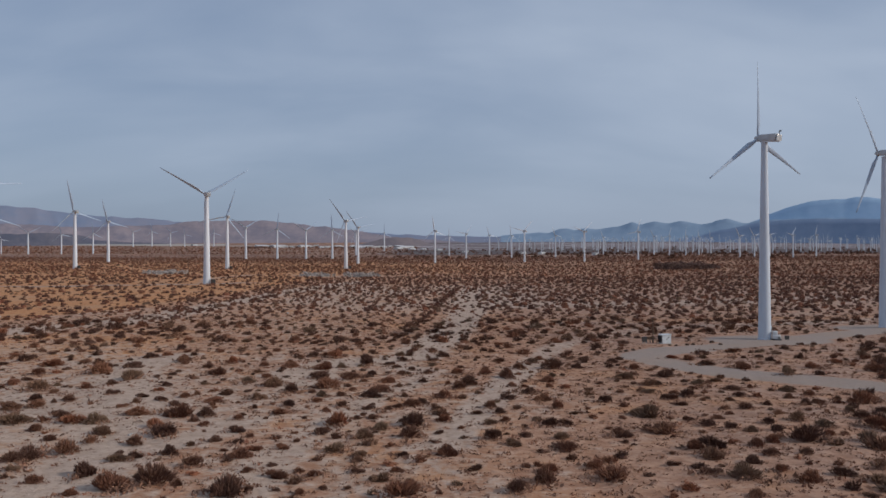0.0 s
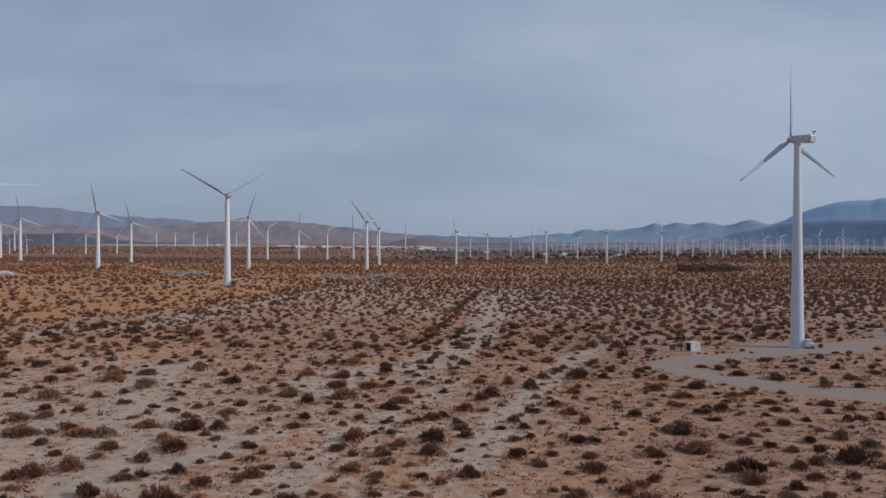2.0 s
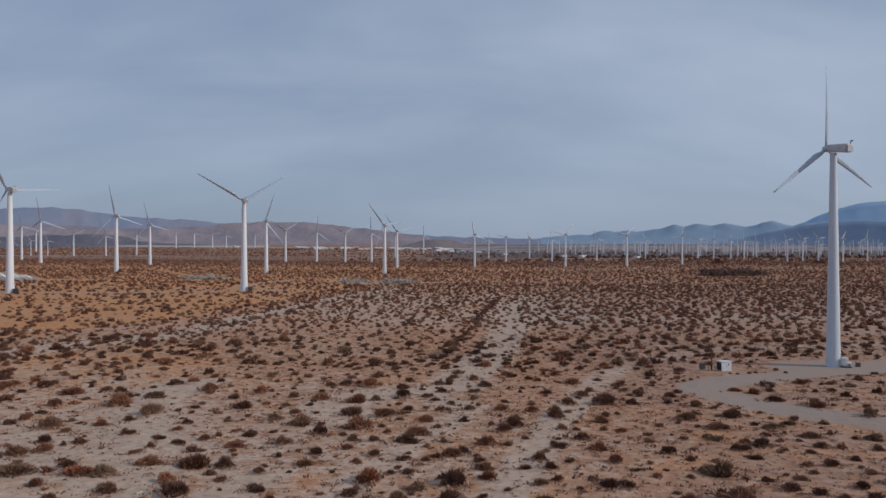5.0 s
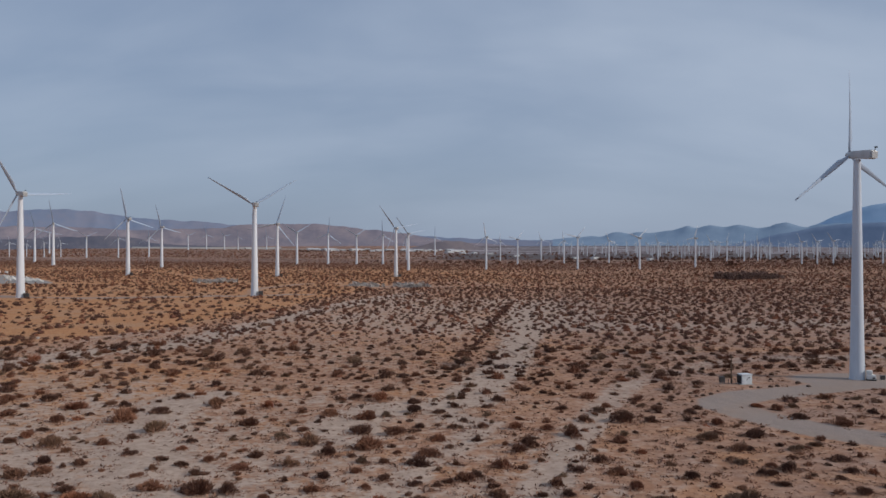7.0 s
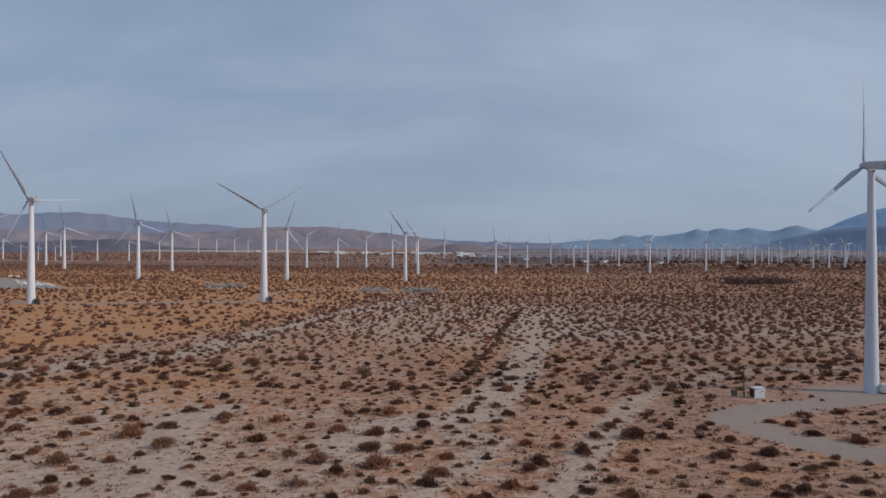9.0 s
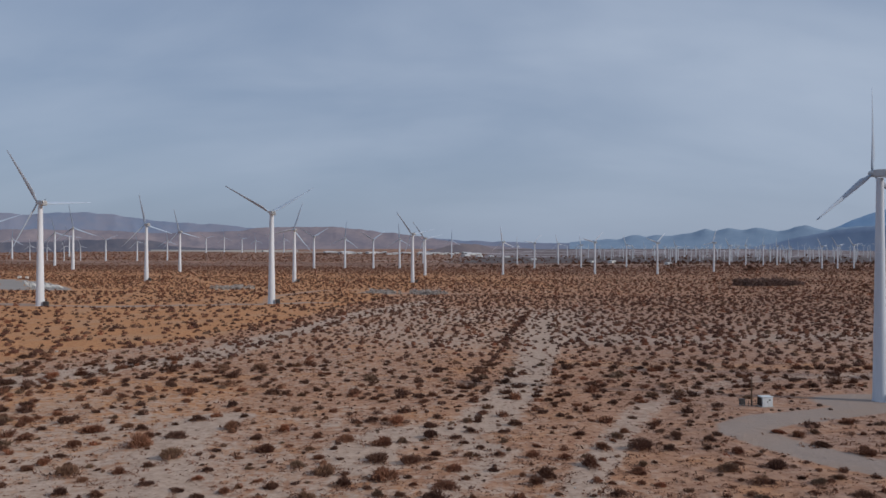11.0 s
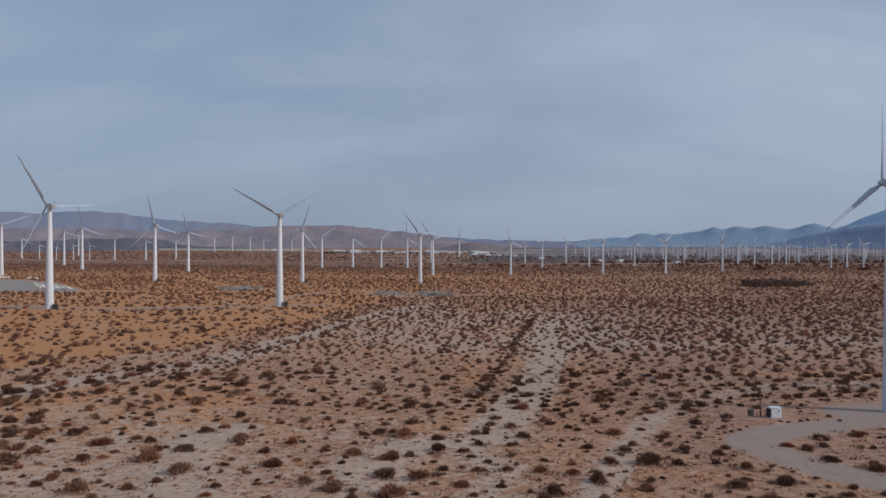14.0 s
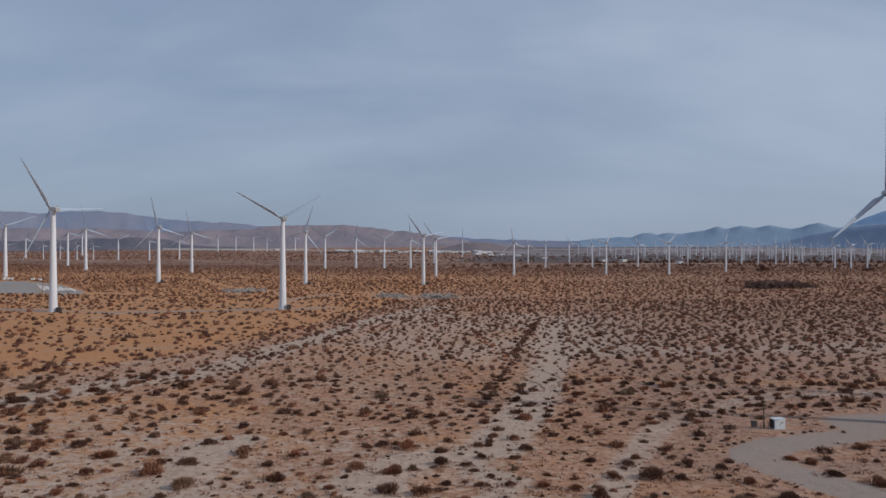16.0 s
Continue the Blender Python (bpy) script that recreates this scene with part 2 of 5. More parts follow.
M_leaf_far = foliage_material("dry_shrub_foliage_mixed", "tone", 1.3, 1.08)
M_leaf_mid = foliage_material("rusty_shrub_foliage", "tone", 0.92, 1.17)
# same ramp gained up and redder, for far scrub and small tufts
M_leaf_red = foliage_material("pale_red_brown_foliage", "tone", 1.45, 1.12)
M_leaf_dead = mottled("dead_leaf_litter", (0.31, 0.172, 0.113), (0.20, 0.108, 0.075), 0.5, 0.95, fine_scale=4.0)
M_stem = mottled("grey_brown_twigs", (0.10, 0.075, 0.055), (0.17, 0.13, 0.1), 4.0, 0.9)
M_grey_brush = mottled("bleached_grey_brush", (0.27, 0.24, 0.225), (0.52, 0.48, 0.44), 0.3, 0.9)
M_thicket = mottled("dull_thicket_foliage", (0.21, 0.125, 0.10), (0.13, 0.085, 0.07), 0.4, 0.9)
M_stone = mottled("desert_stone", (0.105, 0.066, 0.05), (0.06, 0.04, 0.032), 1.2, 0.95, spec=0.03)
# northern range: its blue is distance haze put into the base colour
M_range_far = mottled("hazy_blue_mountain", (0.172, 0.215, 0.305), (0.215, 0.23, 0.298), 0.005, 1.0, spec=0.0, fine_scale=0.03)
# eastern ranges: the haze before them is mixed into these blue base colours
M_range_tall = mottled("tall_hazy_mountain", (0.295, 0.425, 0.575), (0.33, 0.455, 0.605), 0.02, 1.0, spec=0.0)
M_range_right = mottled("haze_blue_ridge", (0.205, 0.285, 0.385), (0.24, 0.32, 0.42), 0.02, 1.0, spec=0.0)
M_range_front = mottled("haze_blue_foothill", (0.185, 0.248, 0.355), (0.215, 0.278, 0.385), 0.02, 1.0, spec=0.0)
# rosy brown paled and drawn to mauve, so the colour carries haze
M_hill = mottled("haze_toned_rosy_hill", (0.275, 0.236, 0.255), (0.19, 0.178, 0.215), 0.008, 1.0, spec=0.0, fine_scale=0.05)
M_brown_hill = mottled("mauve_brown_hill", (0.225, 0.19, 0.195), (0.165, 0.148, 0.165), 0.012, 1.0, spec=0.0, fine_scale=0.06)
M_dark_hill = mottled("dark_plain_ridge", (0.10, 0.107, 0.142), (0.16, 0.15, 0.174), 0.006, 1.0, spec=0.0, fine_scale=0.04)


# ---- building helpers ----
def mesh_object(name, verts, faces, mat, parent=None, label="", smooth=False):
    me = bpy.data.meshes.new(name)
    me.from_pydata(verts, [], faces)
    me.materials.append(mat)
    if smooth:
        me.shade_smooth()
    ob = new(name, me)
    ob.parent = parent
    return tagged(ob, label)


def part(name, bm, mat, parent=None, label="", smooth=False):
    """Links a bmesh as one mesh object under a thing or a part."""
    bmesh.ops.recalc_face_normals(bm, faces=bm.faces)
    me = bpy.data.meshes.new(name)
    bm.to_mesh(me)
    bm.free()
    me.materials.append(mat)
    if smooth:
        me.shade_smooth()
        me.set_sharp_from_angle(angle=radians(35))
    ob = new(name, me)
    ob.parent = parent
    return tagged(ob, label)


def thing(name, m, label, category, group="", kind=""):
    ob = new(name)
    ob.empty_display_size = 0.5
    ob.matrix_world = m
    return tagged(ob, label, category, group, kind)


def box(bm, x0, x1, y0, y1, z0, z1, bevel=0.0):
    r = bmesh.ops.create_cube(bm, size=1, matrix=Matrix.LocRotScale(((x0 + x1) / 2, (y0 + y1) / 2, (z0 + z1) / 2), None, (x1 - x0, y1 - y0, z1 - z0)))
    if bevel:
        es = list({e for v in r["verts"] for e in v.link_edges})
        bmesh.ops.bevel(bm, geom=es, offset=bevel, segments=2, affect="EDGES", profile=0.6)
    return bm


def lathe(bm, profile, segs=24, axis="Z"):
    """Turns a profile of (radius, height) round an axis, closed at both ends."""
    rings = []
    for r, h in profile:
        ring = []
        for k in range(segs):
            a = 2 * math.pi * k / segs
            c, s2 = r * math.cos(a), r * math.sin(a)
            ring.append(bm.verts.new((c, s2, h) if axis == "Z" else (c, h, s2)))
        rings.append(ring)
    for lo, hi in zip(rings, rings[1:]):
        for k in range(segs):
            bm.faces.new((lo[k], lo[(k + 1) % segs], hi[(k + 1) % segs], hi[k]))
    bm.faces.new(rings[0])
    bm.faces.new(rings[-1])
    return bm


def rod(bm, a, b, r, segs=8):
    a, b = Vector(a), Vector(b)
    d = b - a
    bmesh.ops.create_cone(bm, cap_ends=True, segments=segs, radius1=r, radius2=r, depth=d.length,
                          matrix=Matrix.Translation((a + b) / 2) @ d.to_track_quat("Z", "Y").to_matrix().to_4x4())
    return bm


# ---- the lie of the land ----
def ease(v, lo, hi):
    u = np.clip((np.asarray(v, float) - lo) / (hi - lo), 0, 1)
    return u * u * (3 - 2 * u)


def land(x, y):
    """Height of the ground: a flat outwash plain that climbs to the west and, far off, to the foot of the mountains."""
    x, y = np.asarray(x, float), np.asarray(y, float)
    z = 0.005 * np.clip(-x - 60, 0, 1500) * ease(y, 250, 520) + 0.008 * np.clip(x - 60, 0, 300) * ease(y, 600, 1200)
    z = z + 1.9e-9 * np.clip(y - 1200, 0, 2850) ** 3 + 0.0066 * np.clip(205 - y, 0, 300)
    ripple = 0.10 * np.sin(x * 0.21 + 1.3 * np.sin(y * 0.09)) + 0.09 * np.sin(y * 0.17 + 1.1 * np.sin(x * 0.13)) + 0.05 * np.sin(x * 0.55 + y * 0.37)
    return z + ripple * ease(np.hypot(x - 75, y - 207), 8, 30)


def to_line(x, y, line):
    """Distance from points to a polyline."""
    best = np.full(np.shape(x), 1e9)
    for (ax, ay), (bx, by) in zip(line, line[1:]):
        dx, dy = bx - ax, by - ay
        u = np.clip(((x - ax) * dx + (y - ay) * dy) / (dx * dx + dy * dy), 0, 1)
        best = np.minimum(best, np.hypot(x - ax - u * dx, y - ay - u * dy))
    return best


ACCESS_ROAD = [(150, 118), (100, 124), (75, 131), (58, 144), (49, 152), (43, 162), (39, 171), (40, 178), (45, 184), (55, 190), (67, 197.5), (80, 206), (97, 219), (118, 233), (160, 260)]
WEST_ROAD = [(-420, 500), (-313, 488), (-235, 476), (-152, 517), (-120, 540)]
WEST_TRACK = [(-152, 517), (-175, 600), (-160, 700), (-142, 712), (-91, 628), (-61, 650), (0, 690)]
WASHES = [
    ([(-170, 190), (-126, 209), (-116, 230), (-111, 245), (-102, 254), (-95, 269), (-94, 300), (-92, 330), (-88, 360), (-87, 397), (-83, 442), (-76, 487), (-60, 560)], 8.0, 0.76),
    ([(-20, 50), (-36, 76), (-35, 85), (-37, 98), (-42, 115), (-50, 133), (-58, 159), (-57, 177)], 5.5, 0.85),
    ([(11, 452), (8, 350), (5, 286), (2, 243), (-1.5, 215), (-5, 193), (-7, 175), (-14, 167), (-21, 165), (-24, 158), (-25, 148), (-23, 142)], 6.0, 0.9),
    ([(0, 95), (3, 110), (5.5, 121), (7.6, 132), (10.4, 144), (14.3, 159), (18.3, 174), (22.9, 190), (26.7, 201)], 3.4, 0.72),
    ([(20, 330), (60, 335), (110, 350), (170, 380)], 14.0, 0.45),
    ([(27, 201), (40, 222), (60, 240), (110, 255), (190, 290)], 5.0, 0.45),
    ([(-38, 101), (-30, 95), (-27, 104), (-25, 109)], 4.0, 0.75),
    ([(-17.7, 75), (-17.6, 88), (-15, 104), (-11.4, 119), (-8.7, 133), (-3, 152), (-10, 162), (-20, 166)], 3.4, 0.6),
]
ORANGE_EDGE_Y = [200, 239, 274, 304, 340, 411, 500, 608]
ORANGE_EDGE_X = [-175, -147, -132, -117, -109, -102, -99, -89]


def soil(x, y):
    """Shares of pale wash sand, orange sand, gravel and low scrub."""
    wash = np.zeros_like(x)
    for line, w, share in WASHES:
        wash = np.maximum(wash, 1.18 * share * (1 - ease(to_line(x, y, line), 0.35 * w, 1.35 * w)))
    wash = np.maximum(wash, 0.24 * (1 - ease(np.hypot((x + 40) / 1.3, (y - 110)), 20, 75)))
    wash = wash + (0.17 + 0.10 * ease(-x - 0.25 * y, 0, 30) * (1 - ease(y, 175, 215))) * (1 - ease(x, -40, 10)) * (1 - ease(y, 280, 360))
    wash = wash + 0.17 * ease(x, -20, 40) * ease(y, 215, 260) * (1 - ease(y, 400, 520))
    wash = wash + 0.4 * ease(x, -88, -60) * (1 - ease(x, 25, 60)) * ease(y, 290, 340) * (1 - ease(y, 470, 560))
    wash = wash - 0.12 * ease(x, 0, 30) * (1 - ease(y, 280, 360))
    wash = wash - 0.5 * ease(np.interp(y, ORANGE_EDGE_Y, ORANGE_EDGE_X) - x, 0, 20) * ease(y, 190, 240)
    orange = ease(np.interp(y, ORANGE_EDGE_Y, ORANGE_EDGE_X) - x, -6, 14) * ease(y, 190, 240)
    orange = np.maximum(orange, 0.7 * ease(y + 60 * np.sin(x * 0.021) + 40 * np.sin(x * 0.053 + 1), 330, 900) * (1 - 0.5 * ease(x, -60, 120)))
    orange = np.maximum(orange, 0.42 * (1 - ease(np.hypot((x - 30) / 1.2, y - 135), 12, 45)))
    orange = np.maximum(orange, 0.33 - 0.2 * ease(x, 0, 40))
    orange = np.maximum(orange, 0.75 * (1 - ease(to_line(x, y, [(8, 266), (40, 262), (75, 262), (110, 270), (150, 280)]), 3, 9)))
    orange = np.maximum(orange, 0.62 * ease(-x - 0.2 * y, 0, 30) * (1 - ease(y, 215, 260)))
    orange = orange * (1 - ease(y, 2300, 3000))
    road = 1 - ease(to_line(x, y, ACCESS_ROAD), 3.4, 6.5)
    road = np.maximum(road, 1 - ease(np.hypot((x - 76) / 1.35, y - 207), 8, 14))
    road = np.maximum(road, 1 - ease(np.hypot((x - 119) / 1.3, y - 237), 8, 14))
    road = np.maximum(road, 0.9 * (1 - ease(to_line(x, y, WEST_ROAD), 4, 9)))
    road = np.maximum(road, 0.6 * (1 - ease(to_line(x, y, WEST_TRACK), 3, 8)))
    road = np.maximum(road, 0.9 * (1 - ease(to_line(x, y, [(-2800, 3600), (-1500, 3620), (-700, 3560)]), 70, 120)))
    road = np.maximum(road, 1 - ease(to_line(x, y, [(-420, 2500), (60, 2350)]), 30, 70))
    for line in ([(-1380, 2140), (-1160, 2170)], [(-1010, 2215), (-880, 2225)], [(-1700, 2600), (-1300, 2640)], [(60, 2050), (420, 1990)], [(-700, 2900), (-200, 2800)], [(-1979, 3058), (-1851, 3060)], [(-1720, 3050), (-1640, 3055)], [(-1110, 2010), (-1040, 2015)]):
        road = np.maximum(road, 0.85 * (1 - ease(to_line(x, y, line), 18, 40)))
    scrub = ease(y, 1100, 1800)
    road = np.maximum(road, 0.55 * (1 - ease(to_line(x, y, [(-503, 1100), (-434, 1022), (-368, 937), (-290, 797), (-252, 744), (-194, 685)]), 2.5, 7)))
    road = np.maximum(road, 0.8 * (1 - ease(np.hypot((x + 93) / 3.2, y - 664), 8, 16)))
    return np.stack([wash * (1 - 0.7 * scrub), orange, road, scrub], -1)


def plain(x, y):
    """Shares of haze-toned grey ground, reddish scrub cover and dark strips on the far plain."""
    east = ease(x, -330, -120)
    hazy_ground = east * ease(y, 2050, 2500)
    cover = ease(y, 950, 1600) * (1 - hazy_ground) * (1 - 0.15 * ease(y, 3300, 3700))
    strip = east * ease(y, 1950, 2300) * (1 - ease(y, 2900, 3300)) + 0.5 * (1 - east) * ease(y, 1500, 1700) * (1 - ease(y, 2100, 2400))
    strip = strip + 0.7 * east * ease(y, 3820, 3950)
    cover = np.maximum(cover, 0.45 * ease(y, 330, 560) * ease(x / np.maximum(y, 50), 0.02, 0.3))
    dull = ease(x, -5, 45) * (1 - ease(y, 450, 700)) * ease(y, 20, 60)
    return np.stack([hazy_ground, cover, strip, dull], -1)


def steps(a, b, fine, far, widest=1e9):
    """Grid lines: evenly fine from a to b, wider and wider out to far on both sides."""
    mid = list(np.arange(a, b + fine, fine))
    up, d = [mid[-1]], fine
    while up[-1] < far:
        d = min(d * 1.055, widest)
        up.append(up[-1] + d)
    down, d = [mid[0]], fine
    while down[-1] > -far:
        d *= 1.055
        down.append(down[-1] - d)
    return np.array(down[:0:-1] + mid + up[1:])


gx, gy = steps(-130, 150, 1.6, 4900), steps(60, 330, 1.6, 4900, 26)
X, Y = np.meshgrid(gx, gy)
nx, ny = len(gx), len(gy)
gv = np.stack([X, Y, land(X, Y)], -1).reshape(-1, 3)
ii = (np.arange(ny - 1)[:, None] * nx + np.arange(nx - 1)).reshape(-1)
gf = np.stack([ii, ii + 1, ii + nx + 1, ii + nx], -1)
ground = mesh_object("ground", gv.tolist(), gf.tolist(), M_ground, smooth=True)
tagged(ground, "flat desert plain of pale and orange sand with grey gravel tracks", "ground", kind="structure")
attr = ground.data.attributes.new("soil", "FLOAT_COLOR", "POINT")
attr.data.foreach_set("color", soil(X.reshape(-1), Y.reshape(-1)).astype(np.float32).reshape(-1))
attr = ground.data.attributes.new("plain", "FLOAT_COLOR", "POINT")
attr.data.foreach_set("color", plain(X.reshape(-1), Y.reshape(-1)).astype(np.float32).reshape(-1))


# ---- mountains round the plain ----
def mountain_range(name, mat, label, radius, depth, az, el, rough, seed, rows=22, eye=26.0):
    """A ridge that runs round the plain: crest heights by bearing, worn into spurs and gullies."""
    bearing = np.radians(np.arange(az[0], az[-1] + 0.01, 0.12))
    crest = np.interp(np.degrees(bearing), az, el)
    crest = np.convolve(np.pad(crest, 1, "edge"), (0.25, 0.5, 0.25), "valid")
    crest = crest + np.array([0.1 * noise.fractal(Vector((math.degrees(b) * 1.1, seed, 0)), 0.9, 2.0, 5) for b in bearing]) * np.clip(crest, 0, 1) * 0.8
    gentle = np.convolve(np.pad(crest, 20, "edge"), np.hanning(43)[1:-1] / np.hanning(43).sum(), "valid")
    middle = np.convolve(np.pad(crest, 5, "edge"), np.hanning(13)[1:-1] / np.hanning(13).sum(), "valid")
    vs = []
    for j in range(rows):
        v = j / (rows - 1)
        r = radius + depth * (v - 0.5)
        side = 1 - abs(2 * v - 1)
        for b, c, m, g in zip(bearing, crest, middle, gentle):
            x, y = math.sin(b) * r, math.cos(b) * r
            p = Vector((x / 210.0, y / 210.0, seed))
            p = p + 0.7 * Vector((noise.noise(p * 0.8), noise.noise(p * 0.8 + Vector((9, 4, 2))), 0))
            spur = sum(abs(noise.noise(p * 2**k)) / 1.7**k for k in range(4))
            foot = float(land(x, y)) - 12
            top = eye + math.tan(math.radians(g + (m - g) * side**3 + (c - m) * side**9)) * radius
            h = foot + (top - foot) * side**1.1 * (1 - rough * spur * (1 - side**4))
            vs.append((x, y, h))
    n = len(bearing)
    fs = [(j * n + k, j * n + k + 1, (j + 1) * n + k + 1, (j + 1) * n + k) for j in range(rows - 1) for k in range(n - 1)]
    ob = mesh_object(name, vs, fs, mat, smooth=True)
    return tagged(ob, label, "mountain", kind="structure")


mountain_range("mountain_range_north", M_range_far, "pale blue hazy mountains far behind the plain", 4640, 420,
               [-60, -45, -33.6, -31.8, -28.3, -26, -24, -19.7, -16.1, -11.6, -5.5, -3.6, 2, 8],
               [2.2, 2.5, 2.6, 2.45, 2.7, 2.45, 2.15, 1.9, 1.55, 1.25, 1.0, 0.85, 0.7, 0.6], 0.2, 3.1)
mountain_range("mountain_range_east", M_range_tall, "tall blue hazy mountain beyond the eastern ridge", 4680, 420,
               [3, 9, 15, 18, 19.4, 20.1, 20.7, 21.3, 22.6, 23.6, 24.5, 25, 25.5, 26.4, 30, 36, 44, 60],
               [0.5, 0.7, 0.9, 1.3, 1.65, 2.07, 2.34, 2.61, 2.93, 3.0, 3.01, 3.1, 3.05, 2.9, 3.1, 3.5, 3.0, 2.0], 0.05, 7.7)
mountain_range("mountain_ridge_east", M_range_right, "jagged mountain ridge toned haze blue behind the wind farm", 4400, 420,
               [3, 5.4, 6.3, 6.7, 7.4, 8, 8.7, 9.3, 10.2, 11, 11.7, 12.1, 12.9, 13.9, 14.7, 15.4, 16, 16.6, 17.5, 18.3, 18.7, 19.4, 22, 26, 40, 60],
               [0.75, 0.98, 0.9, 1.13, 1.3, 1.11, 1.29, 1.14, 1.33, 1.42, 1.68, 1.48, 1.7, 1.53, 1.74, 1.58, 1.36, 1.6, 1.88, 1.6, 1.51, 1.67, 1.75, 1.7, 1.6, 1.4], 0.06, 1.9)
mountain_range("mountain_foothill_east", M_range_front, "foothill toned darker haze blue before the tall mountain", 4200, 160,
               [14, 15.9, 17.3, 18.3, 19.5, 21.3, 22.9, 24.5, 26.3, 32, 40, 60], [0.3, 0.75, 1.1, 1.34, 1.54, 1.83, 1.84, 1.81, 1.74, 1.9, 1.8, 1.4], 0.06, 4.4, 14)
mountain_range("hills_north", M_hill, "rosy brown eroded hills, haze mauve in their colour, at the edge of the plain", 4280, 520,
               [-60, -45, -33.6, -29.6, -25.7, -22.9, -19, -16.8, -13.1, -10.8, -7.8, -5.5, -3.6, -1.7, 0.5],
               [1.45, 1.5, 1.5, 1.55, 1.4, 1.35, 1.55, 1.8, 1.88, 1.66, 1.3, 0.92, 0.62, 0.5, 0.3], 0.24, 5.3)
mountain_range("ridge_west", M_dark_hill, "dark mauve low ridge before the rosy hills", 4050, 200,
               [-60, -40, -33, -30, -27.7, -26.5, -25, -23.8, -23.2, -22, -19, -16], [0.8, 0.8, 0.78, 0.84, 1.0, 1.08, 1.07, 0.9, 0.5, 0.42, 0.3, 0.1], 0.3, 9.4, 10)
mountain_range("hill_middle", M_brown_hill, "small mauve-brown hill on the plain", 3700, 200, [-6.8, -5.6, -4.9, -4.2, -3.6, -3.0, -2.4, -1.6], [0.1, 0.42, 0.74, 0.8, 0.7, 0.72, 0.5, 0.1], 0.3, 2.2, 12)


# ---- wind turbines ----
def blade_mesh(length, root, segs=10, cuts=12, pitch=40.0, name="blade"):
    """A tapering, twisted blade along +Z, with a round root."""
    verts, faces = [], []
    for j in range(cuts):
        u = j / (cuts - 1)
        z = 0.3 + u * (length - 0.3)
        chord = root * (0.55 + 0.9 * min(1, u / 0.2)) if u < 0.2 else root * (1.45 - 1.17 * ((u - 0.2) / 0.8) ** 0.85)
        thick = root * 0.5 * (1 - u) ** 1.4 + 0.05 * root
        twist = -radians(14 * (1 - u) ** 2 + pitch)
        for k in range(segs):
            a = 2 * math.pi * k / segs
            cx, cy = chord * (0.5 * math.cos(a) + (0.18 if u > 0.1 else 0)), thick * 0.5 * math.sin(a)
            verts.append((cx * math.cos(twist) - cy * math.sin(twist), cx * math.sin(twist) + cy * math.cos(twist) + 0.02 * length * u * u, z))
    for j in range(cuts - 1):
        for k in range(segs):
            a, b = j * segs + k, j * segs + (k + 1) % segs
            faces.append((a, b, b + segs, a + segs))
    faces.append(tuple(range((cuts - 1) * segs, cuts * segs)))
    faces.append(tuple(range(segs))[::-1])
    me = bpy.data.meshes.new(name)
    me.from_pydata(verts, [], faces)
    me.materials.append(M_blade)
    me.shade_smooth()
    return me


SHAFT_TILT = 4.0  # degrees by which the rotor shafts point upwards


